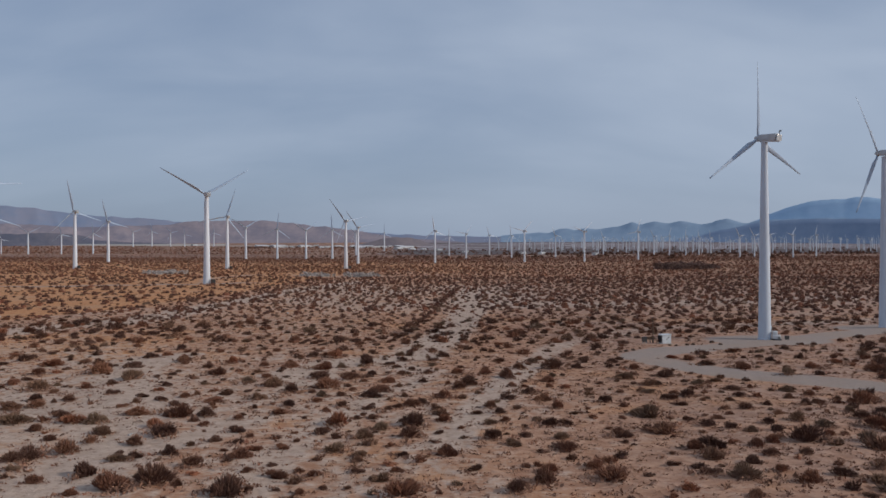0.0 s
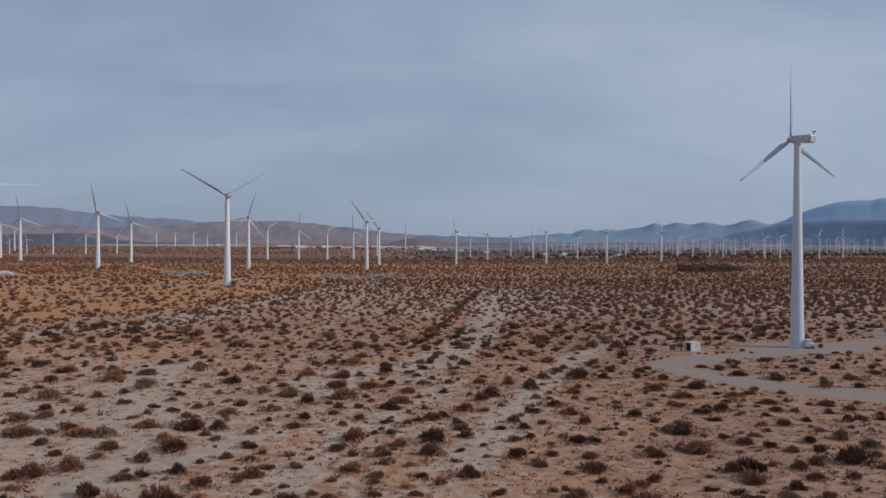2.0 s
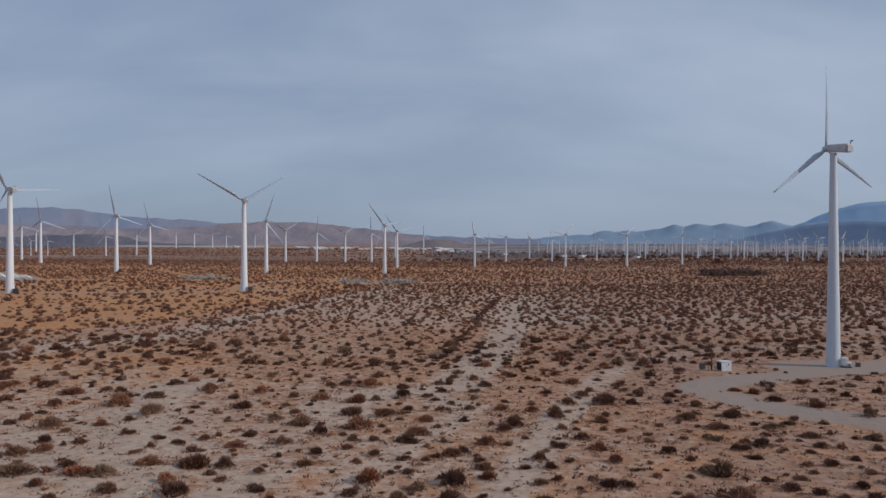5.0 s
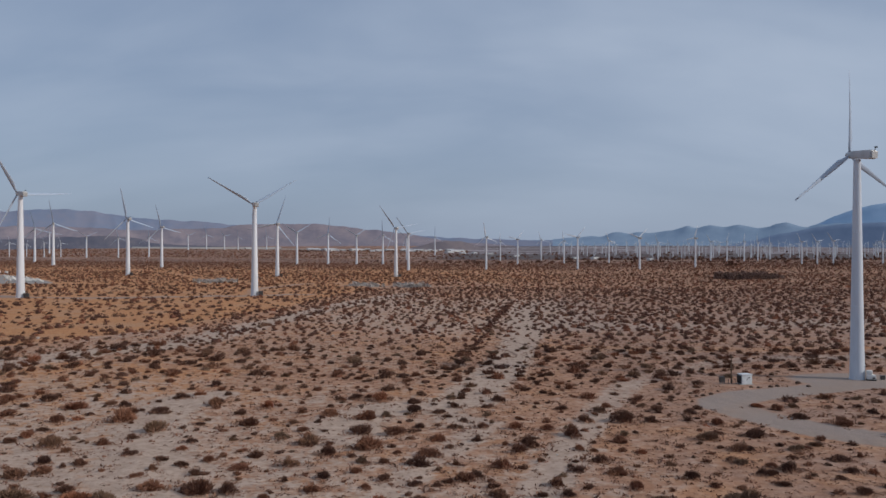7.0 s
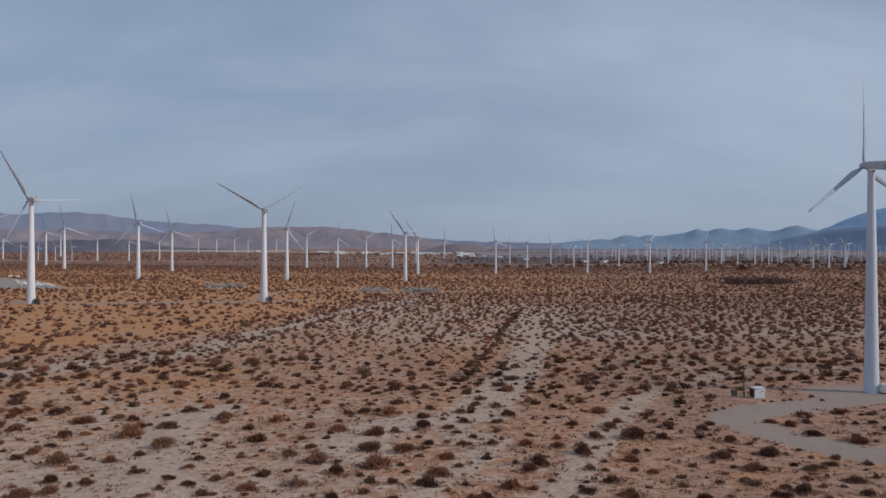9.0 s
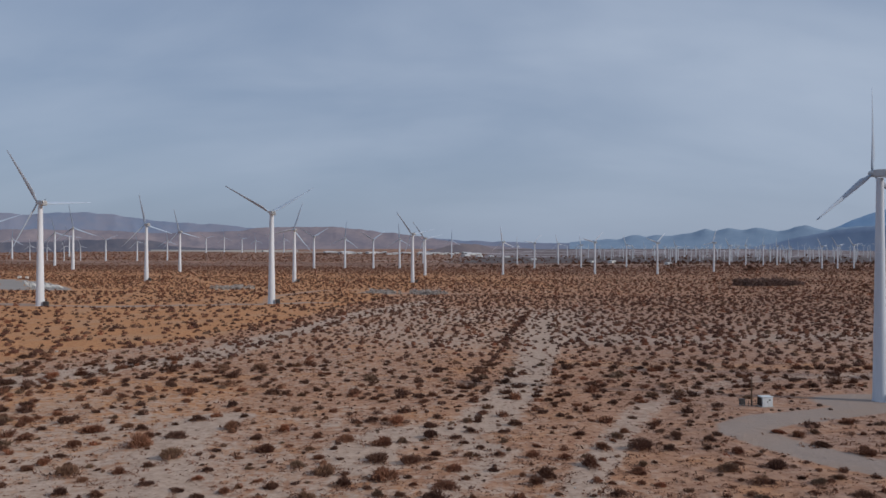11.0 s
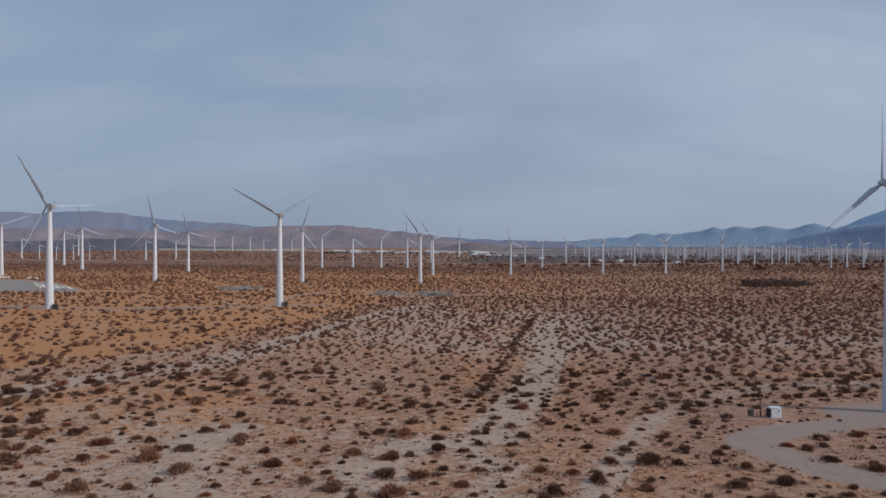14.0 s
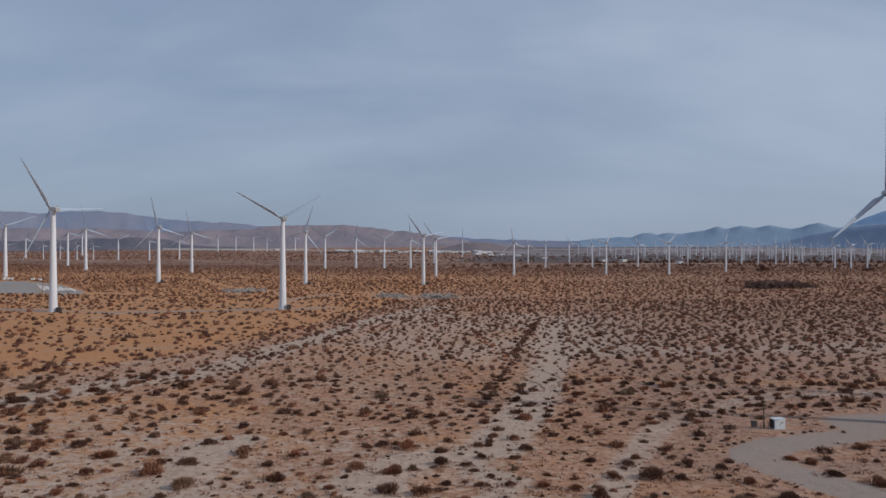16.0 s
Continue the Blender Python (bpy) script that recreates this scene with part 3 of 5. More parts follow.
def wind_turbine(label, hub, blade, base_r, top_r, nac_l, nac_w, nac_h, segs=28, fr=0.30, paint=None):
    """A three-bladed turbine that faces +Y; its rotor is turned by the hub's own angle."""
    t = thing("wind_turbine", Matrix(), label, "wind turbine", "wind farm turbines")
    top = hub - nac_h * 0.5
    bm = bmesh.new()
    prof, joints = [(base_r * 1.06, -0.6), (base_r * 1.06, 0.25), (base_r, 0.3)], 3
    for j in range(1, joints + 1):
        z, r = top * j / joints, base_r + (top_r - base_r) * j / joints
        prof += [(r + 0.005, z - 0.16), (r + 0.05, z - 0.14), (r + 0.05, z - 0.02), (r, z)]
    lathe(bm, prof, segs)
    part("tower", bm, paint or M_tower, t, "white tapering tubular steel tower", True)
    bm = box(bmesh.new(), -0.45, 0.45, -base_r - 0.06, -base_r + 0.5, 1.2, 3.3, 0.05)
    door = part("tower_door", bm, M_cabinet, t, "pale steel access door")
    door.rotation_euler = (0, 0, radians(40))
    bm = bmesh.new()
    box(bm, -nac_w / 2, nac_w / 2, -nac_l * (0.92 - fr), nac_l * fr, top, top + nac_h, 0.16 * nac_h)
    for v in bm.verts:
        if v.co.y > nac_l * (fr - 0.1):
            v.co.z += 0.12 * nac_h * (1 if v.co.z < hub else -0.5)
            v.co.x *= 0.86
    lean = Matrix.Translation((0, 0, hub)) @ Matrix.Rotation(radians(SHAFT_TILT), 4, "X") @ Matrix.Translation((0, 0, -hub))
    bm.transform(lean)
    nac = part("nacelle", bm, M_nacelle, t, "white boxy nacelle", True)
    bm = box(bmesh.new(), -nac_w * 0.42, nac_w * 0.42, -nac_l * (1 - fr), -nac_l * (0.925 - fr), top + 0.1 * nac_h, top + 0.85 * nac_h, 0.04)
    bm.transform(lean)
    part("rear_grille", bm, M_steel, nac, "grey louvred rear cover")
    bm = bmesh.new()
    yv, zt = -nac_l * (0.96 - fr), top + nac_h
    rod(bm, (0, yv, zt - 0.3), (0, yv - 0.2, zt + 0.5), 0.08)
    rod(bm, (-0.4, yv - 0.2, zt + 0.5), (0.4, yv - 0.2, zt + 0.5), 0.07)
    box(bm, -0.04, 0.04, yv - 0.7, yv - 0.1, zt + 0.4, zt + 0.75, 0.01)
    bm.transform(lean)
    part("weather_vane", bm, M_dark, nac, "dark weather vane mast")
    bm = lathe(bmesh.new(), [(0.62 * nac_h * 0.5, 0), (0.75 * nac_h * 0.5, 0.15), (0.75 * nac_h * 0.5, 0.9), (0.6 * nac_h * 0.5, 1.4), (0.3 * nac_h * 0.5, 1.75), (0.05, 1.85)], 18 if segs > 20 else 10, "Y")
    hubo = part("rotor_hub", bm, M_nacelle, t, "white rounded rotor spinner", True)
    hubo.location = lean @ Vector((0, nac_l * fr + 0.02, hub))
    bme = blade_mesh(blade, (0.052 if segs > 20 else 0.062) * blade, *((10, 12) if segs > 20 else (6, 7)), pitch=-20.0 if paint else 40.0)
    for k in range(3):
        b = new("blade", bme)
        if segs < 20:
            b.data.materials[0] = M_tower
        b.parent = hubo
        b.matrix_local = Matrix.Translation((0, 0.75, 0)) @ Matrix.Rotation(radians(120 * k), 4, "Y")
    return t


WIND = 30.0  # bearing of the wind, degrees west of north


def stand(proto, x, y, hub, proto_hub, phase, turn=0.0, label=""):
    """A copy of a turbine on the ground, scaled to its hub height, with its rotor at that angle."""
    k = hub / proto_hub
    t = copy_thing(proto, pose(x, y, float(land(x, y)), 0, 0, WIND + turn) @ Matrix.Scale(k, 4))
    for c in t.children:
        if c.name.startswith("rotor_hub"):
            c.matrix_local = Matrix.Translation(c.location) @ Matrix.Rotation(radians(SHAFT_TILT), 4, "X") @ Matrix.Rotation(radians(-phase), 4, "Y")
    return tagged(t, label)


def clear(ob):
    for o in [*ob.children_recursive, ob]:
        bpy.data.objects.remove(o)


rng = random.Random(4)
medium = wind_turbine("white three-bladed wind turbine beside a gravel pad", 49.5, 18.7, 1.56, 0.74, 5.6, 2.1, 2.0, 40, 0.2, M_tower_shade)
stand(medium, 75.7, 208.7, 48.4, 49.5, 4)
stand(medium, 119, 238, 47.8, 49.5, 36)
large = wind_turbine("tall white three-bladed wind turbine on orange scrubland", 56.0, 32.0, 2.25, 1.2, 6.8, 2.9, 2.8, 32)
for x, y, hub, phase, turn in [(-272, 477, 58.3, 33, 30), (-151, 520, 54.6, 61, 2), (-386, 861, 57.8, 14, 24), (-231, 862, 53.0, -18, 6), (-113, 881, 49.7, 40, 8),
                         (-498, 1215, 58.6, 16, 22), (-693, 1273, 64.9, 10, 0), (-634, 982, 62.0, 50, 10), (-132, 1153, 49.3, 40, 8)]:
    stand(large, x, y, hub, 56.0, phase, turn)
for x, y, hub in [(-1427, 2277, 58), (-910, 1598, 64), (-1552, 2802, 70), (-1097, 2167, 55), (-1027, 2201, 52), (-989, 2306, 55),
                  (-378, 1529, 57), (-326, 1552, 55), (-277, 1572, 53), (-231, 1591, 54), (-247, 2101, 56), (-247, 2920, 62),
                  (-1297, 3399, 60), (-1253, 3488, 62), (-1158, 3434, 58), (-1105, 3447, 52), (-993, 3474, 59)]:
    stand(large, x, y, hub, 56.0, rng.choice((-60, 0, 10, 20, 45, 55)) + rng.uniform(-8, 8), rng.uniform(-12, 12), "tall white wind turbine far off on the plain")
small = wind_turbine("slim white three-bladed wind turbine in a distant row", 44.0, 20.5, 1.5, 0.8, 6.5, 2.4, 2.4, 16)
for x, y, hub in [(-29, 1204, 45.5), (-17, 2115, 47), (20, 1665, 48), (85, 2171, 51), (114, 1746, 45), (101, 1253, 45.3), (206, 1766, 44.5),
                  (186, 1234, 43.5), (367, 2131, 42.5), (283, 1327, 44), (448, 1937, 43), (483, 1937, 43), (520, 1937, 43), (567, 1999, 42),
                  (614, 2063, 40.5), (521, 1572, 39.6), (548, 1573, 40.5), (576, 1574, 41.4), (625, 1590, 41), (674, 1605, 41)]:
    stand(small, x, y, hub, 44.0, rng.uniform(0, 120), rng.uniform(-10, 10))
for x, y, hub in [(-1343, 2225, 39), (-1305, 2244, 36), (-1187, 2122, 38), (-1190, 2210, 38), (-1500, 2300, 38)]:
    stand(small, x, y, hub, 44.0, rng.uniform(0, 120), rng.uniform(-10, 10))
# the dense rows of the eastern farm
for row_y, x0, x1, gap, hub in [(2250, 520, 1500, 44, 33), (2480, 330, 1500, 36, 31), (2720, 240, 1600, 34, 31), (2980, 150, 1700, 36, 32), (3250, 120, 1800, 40, 33)]:
    x = x0
    while x < x1:
        if rng.random() < 0.86:
            yy = row_y + rng.uniform(-40, 40)
            stand(small, x + rng.uniform(-9, 9), yy, hub * rng.uniform(0.94, 1.07), 44.0, rng.uniform(0, 120), rng.uniform(-14, 14))
        x += gap
for proto in (medium, large, small):
    clear(proto)


# ---- the turbine yard: kiosk, switch box, post, base gear ----
def transformer_kiosk(m):
    t = thing("transformer_kiosk", m, "pale blue-white steel transformer kiosk on a concrete slab", "transformer")
    part("slab", box(bmesh.new(), -1.75, 1.75, -1.35, 1.35, -0.35, 0.12, 0.03), M_concrete, t, "weathered concrete slab")
    body = part("body", box(bmesh.new(), -1.35, 1.35, -1.1, 1.1, 0.12, 2.45, 0.04), M_cabinet, t)
    part("roof", box(bmesh.new(), -1.5, 1.5, -1.25, 1.25, 2.45, 2.62, 0.05), M_cabinet, t, "overhanging pale steel lid")
    for k in (-1, 1):
        d = part("door", box(bmesh.new(), -0.62 + 0.65 * k, 0.62 + 0.65 * k, -1.14, -1.09, 0.25, 2.3, 0.015), M_cabinet, t)
        part("handle", box(bmesh.new(), 0.1 * k - 0.03, 0.1 * k + 0.03, -1.19, -1.14, 1.15, 1.5, 0.01), M_dark, d, "dark door handle")
    # fins in dark metal, which also stands in for the shade on this side
    for k in range(5):
        part("cooling_fin", box(bmesh.new(), -1.75, -1.352, -0.8 + 0.4 * k - 0.07, -0.8 + 0.4 * k + 0.07, 0.3, 2.25, 0.015), M_dark, t, "cooling fin in dark metal for the shaded kiosk side")
    part("warning_plate", box(bmesh.new(), 0.35, 0.75, -1.165, -1.142, 1.6, 1.95, 0.004), M_dark, body, "small dark plate")


transformer_kiosk(pose(49.5, 199.3, float(land(49.5, 199.3)), 0, 0, 12) @ Matrix.Scale(0.82, 4))


def switch_box(m):
    t = thing("switch_box", m, "dark rusty metal switch box on short legs beside the kiosk", "electrical box")
    part("case", box(bmesh.new(), -0.5, 0.5, -0.35, 0.35, 0.35, 1.45, 0.04), M_dark, t)
    part("lid", box(bmesh.new(), -0.56, 0.56, -0.41, 0.41, 1.45, 1.52, 0.02), M_dark, t)
    for x in (-0.4, 0.4):
        for y in (-0.26, 0.26):
            part("leg", rod(bmesh.new(), (x, y, -0.2), (x, y, 0.36), 0.045), M_steel, t)


switch_box(pose(44.7, 198.8, float(land(44.7, 198.8)), 0, 0, 10))


def low_fence(m):
    t = thing("low_fence", m, "low dark pipe fence between switch box and kiosk", "fence")
    for k in range(4):
        part("post", rod(bmesh.new(), (k * 0.75, 0, -0.2), (k * 0.75, 0, 1.05), 0.05), M_dark, t)
    for z in (0.55, 1.0):
        part("rail", rod(bmesh.new(), (-0.1, 0, z), (2.35, 0, z), 0.04), M_dark, t)


low_fence(pose(45.4, 199.3, float(land(45.4, 199.3))))


def pole(m, height, label, arm=True, r=0.11):
    t = thing("utility_pole", m, label, "utility pole", "wooden poles")
    part("shaft", lathe(bmesh.new(), [(r * 1.25, -0.8), (r * 1.2, 0.2), (r * 0.8, height)], 10), M_wood, t, smooth=True)
    if arm:
        part("crossarm", box(bmesh.new(), -0.9, 0.9, -0.06, 0.06, height - 0.75, height - 0.6, 0.015), M_wood, t)
        for k in (-0.8, 0.8):
            part("insulator", rod(bmesh.new(), (k, 0, height - 0.6), (k, 0, height - 0.38), 0.05), M_steel, t)


pole(pose(46.9, 199.9, float(land(46.9, 199.9)), 0, 0, 80), 6.0, "thin brown wooden post beside the kiosk", False, 0.13)
for x, y, h in [(-262, 690, 14), (-318, 740, 14), (-395, 668, 14), (-205, 655, 14), (-150, 730, 14)]:
    pole(pose(x, y, float(land(x, y)), 0, 0, 30), h, "weathered wooden utility pole on the scrubland", True, 0.17)


def base_cabinet(m):
    t = thing("base_cabinet", m, "white rounded equipment cabinet at the tower foot", "electrical cabinet", "tower foot gear")
    part("housing", box(bmesh.new(), -0.75, 0.95, -0.7, 0.7, 0.25, 1.15, 0.14), M_shed, t, smooth=True)
    part("upper_housing", box(bmesh.new(), -0.75, 0.35, -0.6, 0.6, 1.1, 2.05, 0.2), M_shed, t, smooth=True)
    part("plinth", box(bmesh.new(), -0.8, 1.05, -0.75, 0.75, -0.3, 0.28, 0.03), M_dark, t, "dark recessed plinth")
    part("vent", box(bmesh.new(), 0.3, 0.8, -0.735, -0.69, 0.4, 0.7, 0.01), M_dark, t, "dark louvred vent")


base_cabinet(pose(77.9, 207.3, float(land(77.9, 207.3)), 0, 0, -15) @ Matrix.Scale(1.05, 4))


def steps_box(m, label):
    t = thing("junction_box", m, label, "electrical box", "tower foot gear")
    part("case", box(bmesh.new(), -0.9, 0.9, -0.6, 0.6, 0.0, 1.7, 0.06), M_dark, t)
    part("lid", box(bmesh.new(), -0.97, 0.97, -0.67, 0.67, 1.7, 1.8, 0.02), M_dark, t)
    part("plinth", box(bmesh.new(), -1.1, 1.1, -0.8, 0.8, -0.3, 0.02, 0.02), M_concrete, t)


steps_box(pose(80.9, 208.4, float(land(80.9, 208.4)), 0, 0, 0) @ Matrix.Scale(0.5, 4), "small dark metal box beside the tower foot")
for x, y, k in [(-272, 477, 1.5), (-151, 520, 1.5), (-231, 862, 1.6), (-386, 861, 1.5), (-113, 881, 1.5)]:
    steps_box(pose(x + 4.1, y - 1.0, float(land(x + 4.1, y - 1)), 0, 0, 15) @ Matrix.Scale(k, 4), "dark metal transformer box at the foot of a turbine")


# ---- western gravel yard ----
M_yard = mottled("grey_yard_gravel", (0.255, 0.228, 0.208), (0.315, 0.283, 0.26), 0.05, 0.95, relief=0.02, fine_scale=0.9)


def gravel_yard(south, north):
    """A low bed of gravel between two edges, laid on the ground with sloping sides."""
    t = np.linspace(0, 1, 40)
    edges = []
    for line in (south, north):
        p = np.array(line, float)
        u = np.linspace(0, 1, len(p))
        edges.append(np.stack([np.interp(t, u, p[:, 0]), np.interp(t, u, p[:, 1])], -1))
    vs, m = [], 9
    for a, b in zip(*edges):
        for k in range(m):
            x, y = a + (b - a) * k / (m - 1)
            vs.append((x, y, float(land(x, y)) + (-0.1 if k in (0, m - 1) else 0.18)))
    fs = [(j * m + k, j * m + k + 1, (j + 1) * m + k + 1, (j + 1) * m + k) for j in range(39) for k in range(m - 1)]
    return tagged(mesh_object("gravel_yard", vs, fs, M_yard, smooth=True), "flat grey gravel yard cleared in the scrubland", "yard", kind="structure")


gravel_yard([(-454, 645), (-420, 651), (-386, 641), (-363, 643), (-353, 647), (-357, 664)], [(-620, 873), (-574, 881), (-526, 866), (-471, 817), (-407, 736), (-361, 672)])


# ---- white stock on the western gravel yard ----
def stored_beam(m, length, slant):
    t = thing("stored_beam", m, "short white beam propped at a slant on a gravel yard", "beam", "row of white beams")
    rise = math.sin(math.radians(slant)) * length
    bm = box(bmesh.new(), -length / 2, length / 2, -0.5, 0.5, -0.55, 0.55, 0.12)
    bm.transform(pose(0, 0, rise / 2 + 0.5, 0, slant, 0))
    part("beam_body", bm, M_shed, t)
    reach = -0.36 * math.cos(math.radians(slant)) * length
    for y in (-0.35, 0.35):
        part("prop", rod(bmesh.new(), (reach, y, 0), (reach, y, rise * 0.8), 0.12), M_steel, t, "grey steel prop")


for k in range(13):
    u = k / 12
    x, y = -408 + 34 * u + rng.uniform(-1, 1), 684 - 5 * u + rng.uniform(-3, 3)
    stored_beam(pose(x, y, float(land(x, y)), 0, 0, 30 + rng.uniform(-20, 20)), rng.uniform(4, 6.5) * (1.15 - 0.35 * u), rng.uniform(28, 50) * (1.1 - 0.5 * u))


def storage_box(m, w):
    t = thing("storage_box", m, "white steel storage box at the back of the gravel yard", "storage box", "yard storage boxes")
    part("body", box(bmesh.new(), -w / 2, w / 2, -1.2, 1.2, 0.25, 2.6, 0.06), M_shed, t)
    part("lid", box(bmesh.new(), -w / 2 - 0.08, w / 2 + 0.08, -1.28, 1.28, 2.6, 2.74, 0.03), M_roof, t, "pale sheet lid")
    for k in (-0.35, 0.35):
        part("skid", box(bmesh.new(), k * w - 0.15, k * w + 0.15, -1.2, 1.2, -0.2, 0.26, 0.02), M_dark, t, "dark steel skid")
    part("door", box(bmesh.new(), -0.5, 0.5, -1.24, -1.19, 0.35, 2.4, 0.01), M_cabinet, t)


for x, y, w in [(-580, 897, 2.6), (-578, 901, 3.2), (-577, 907, 3.0), (-544, 894, 3.4), (-532, 888, 2.8)]:
    storage_box(pose(x, y, float(land(x, y)), 0, 0, rng.uniform(-15, 25)), w)


# ---- far sheds ----
def shed(x, y, w, h, turn=0.0):
    d = 0.6 * w
    t = thing("industrial_shed", pose(x, y, float(land(x, y)), 0, 0, turn), "low white industrial shed far across the plain", "building", "distant sheds")
    part("wall", box(bmesh.new(), -w / 2, w / 2, -d / 2, d / 2, -2, h), rng.choice((M_shed, M_shed, M_roof, M_steel)), t)
    bm = bmesh.new()
    a = [bm.verts.new(p) for p in ((-w / 2 - 0.6, -d / 2 - 0.6, h), (w / 2 + 0.6, -d / 2 - 0.6, h), (w / 2 + 0.6, 0, h + 0.1 * d), (-w / 2 - 0.6, 0, h + 0.1 * d), (w / 2 + 0.6, d / 2 + 0.6, h), (-w / 2 - 0.6, d / 2 + 0.6, h))]
    for f in ((0, 1, 2, 3), (3, 2, 4, 5), (0, 3, 5), (1, 4, 2), (0, 5, 4, 1)):
        bm.faces.new([a[k] for k in f])
    part("roof", bm, M_roof, t, "pale sheet roof")
    for k in range(max(1, int(w // 22))):
        cx = -w / 2 + (k + 0.5) * w / max(1, int(w // 22))
        part("door", box(bmesh.new(), cx - 3, cx + 3, -d / 2 - 0.25, -d / 2 + 0.1, 0, h * 0.7), M_steel, t, "grey roller door")


for k in range(24):
    u = k / 23
    shed(-790 + 580 * u + rng.uniform(-22, 22), 3400 + rng.uniform(-90, 90), rng.choice((rng.uniform(14, 26), rng.uniform(30, 62))), rng.uniform(4, 7.5), rng.uniform(12, 50))
for x, y, w, h in [(-215, 3150, 34, 7), (-160, 3080, 22, 6), (-120, 3120, 16, 5), (-60, 3000, 20, 5), (30, 2700, 16, 5), (180, 2300, 18, 5), (228, 2260, 20, 6), (330, 2020, 16, 5), (-1106, 3580, 24, 7)]:
    shed(x, y, w, 0.85 * h, rng.uniform(25, 65))


# ---- vegetation ----
npr = np.random.RandomState(11)


def clump(r, n, leaf, flat=0.55, core=0.27, spread=1.0, slender=False):
    """A shrub of unit width as arrays: leaf triangles gathered in uneven rounded lobes."""
    k = r.randint(4, 9)
    az, out = r.uniform(0, 2 * np.pi, k), np.sqrt(r.uniform(0, 1, k)) * 0.21 * spread
    lobe = r.uniform(0.19, 0.35, k)
    mid_z = np.clip(flat * r.uniform(0.05, 0.58, k) - 0.3 * out, 0.02, None)
    heart = np.stack([out * np.cos(az), out * np.sin(az), mid_z], -1)
    tip = heart * 1.25
    b = r.choice(k, n, p=lobe**2 / (lobe**2).sum())
    way = r.normal(0, 1, (n, 3))
    way /= np.linalg.norm(way, axis=1)[:, None]
    way[:, 2] = np.where(way[:, 2] < -0.3, -way[:, 2], way[:, 2])
    c = heart[b] + way * (lobe[b] * r.uniform(0.35, 1.0, n) ** 0.45)[:, None] * np.array([1.05, 1.05, 0.2 + 0.75 * flat])
    stray = r.uniform(0, 1, n) < 0.035
    c[stray] = c[stray] * r.uniform(1.05, 1.3, (stray.sum(), 1))
    c[:, 2] = np.maximum(c[:, 2], 0.015)
    d1, d2 = r.normal(0, 1, (n, 3)), r.normal(0, 1, (n, 3))
    d1 = d1 / np.linalg.norm(d1, axis=1)[:, None] * 0.8 + way * 0.25
    d2 /= np.linalg.norm(d2, axis=1)[:, None]
    s = leaf * r.uniform(0.6, 1.4, n)[:, None]
    v = np.stack([c - d1 * s * 0.5 - d2 * s * 0.3, c + d2 * s * 0.45, c + d1 * s * 0.75], 1)
    if slender:
        # twigs with narrow leaves that point up and outwards
        up = c + np.array([0, 0, 0.10]) + r.normal(0, 0.10, (n, 3))
        up[:, 2] = np.abs(up[:, 2]) + 0.05
        up /= np.linalg.norm(up, axis=1)[:, None]
        side = np.cross(up, d2)
        side /= np.linalg.norm(side, axis=1)[:, None] + 1e-6
        v = np.stack([c - up * s * 1.1 - side * s * 0.30, c - up * s * 0.9 + side * s * 0.30, c + up * s * 1.5], 1)
    v[:, :, 2] = np.maximum(v[:, :, 2], -0.02)
    if core:
        # the dense heart of the shrub, which no light comes through
        w = r.uniform(0.8, 1.15, (12, 1)) * np.array([[core, core, 0.06 + 1.55 * core * flat]])
        g = 1.618
        ico = np.array([(-1, g, 0), (1, g, 0), (-1, -g, 0), (1, -g, 0), (0, -1, g), (0, 1, g), (0, -1, -g), (0, 1, -g), (g, 0, -1), (g, 0, 1), (-g, 0, -1), (-g, 0, 1)]) / 1.902 * w
        ico[:, 2] = np.maximum(ico[:, 2] * 0.85, -0.02)
        tri = [(0, 11, 5), (0, 5, 1), (0, 1, 7), (0, 7, 10), (0, 10, 11), (1, 5, 9), (5, 11, 4), (11, 10, 2), (10, 7, 6), (7, 1, 8),
               (3, 9, 4), (3, 4, 2), (3, 2, 6), (3, 6, 8), (3, 8, 9), (4, 9, 5), (2, 4, 11), (6, 2, 10), (8, 6, 7), (9, 8, 1)]
        v = np.concatenate([v, ico[np.array(tri)]])
    return v.reshape(-1, 3), tip


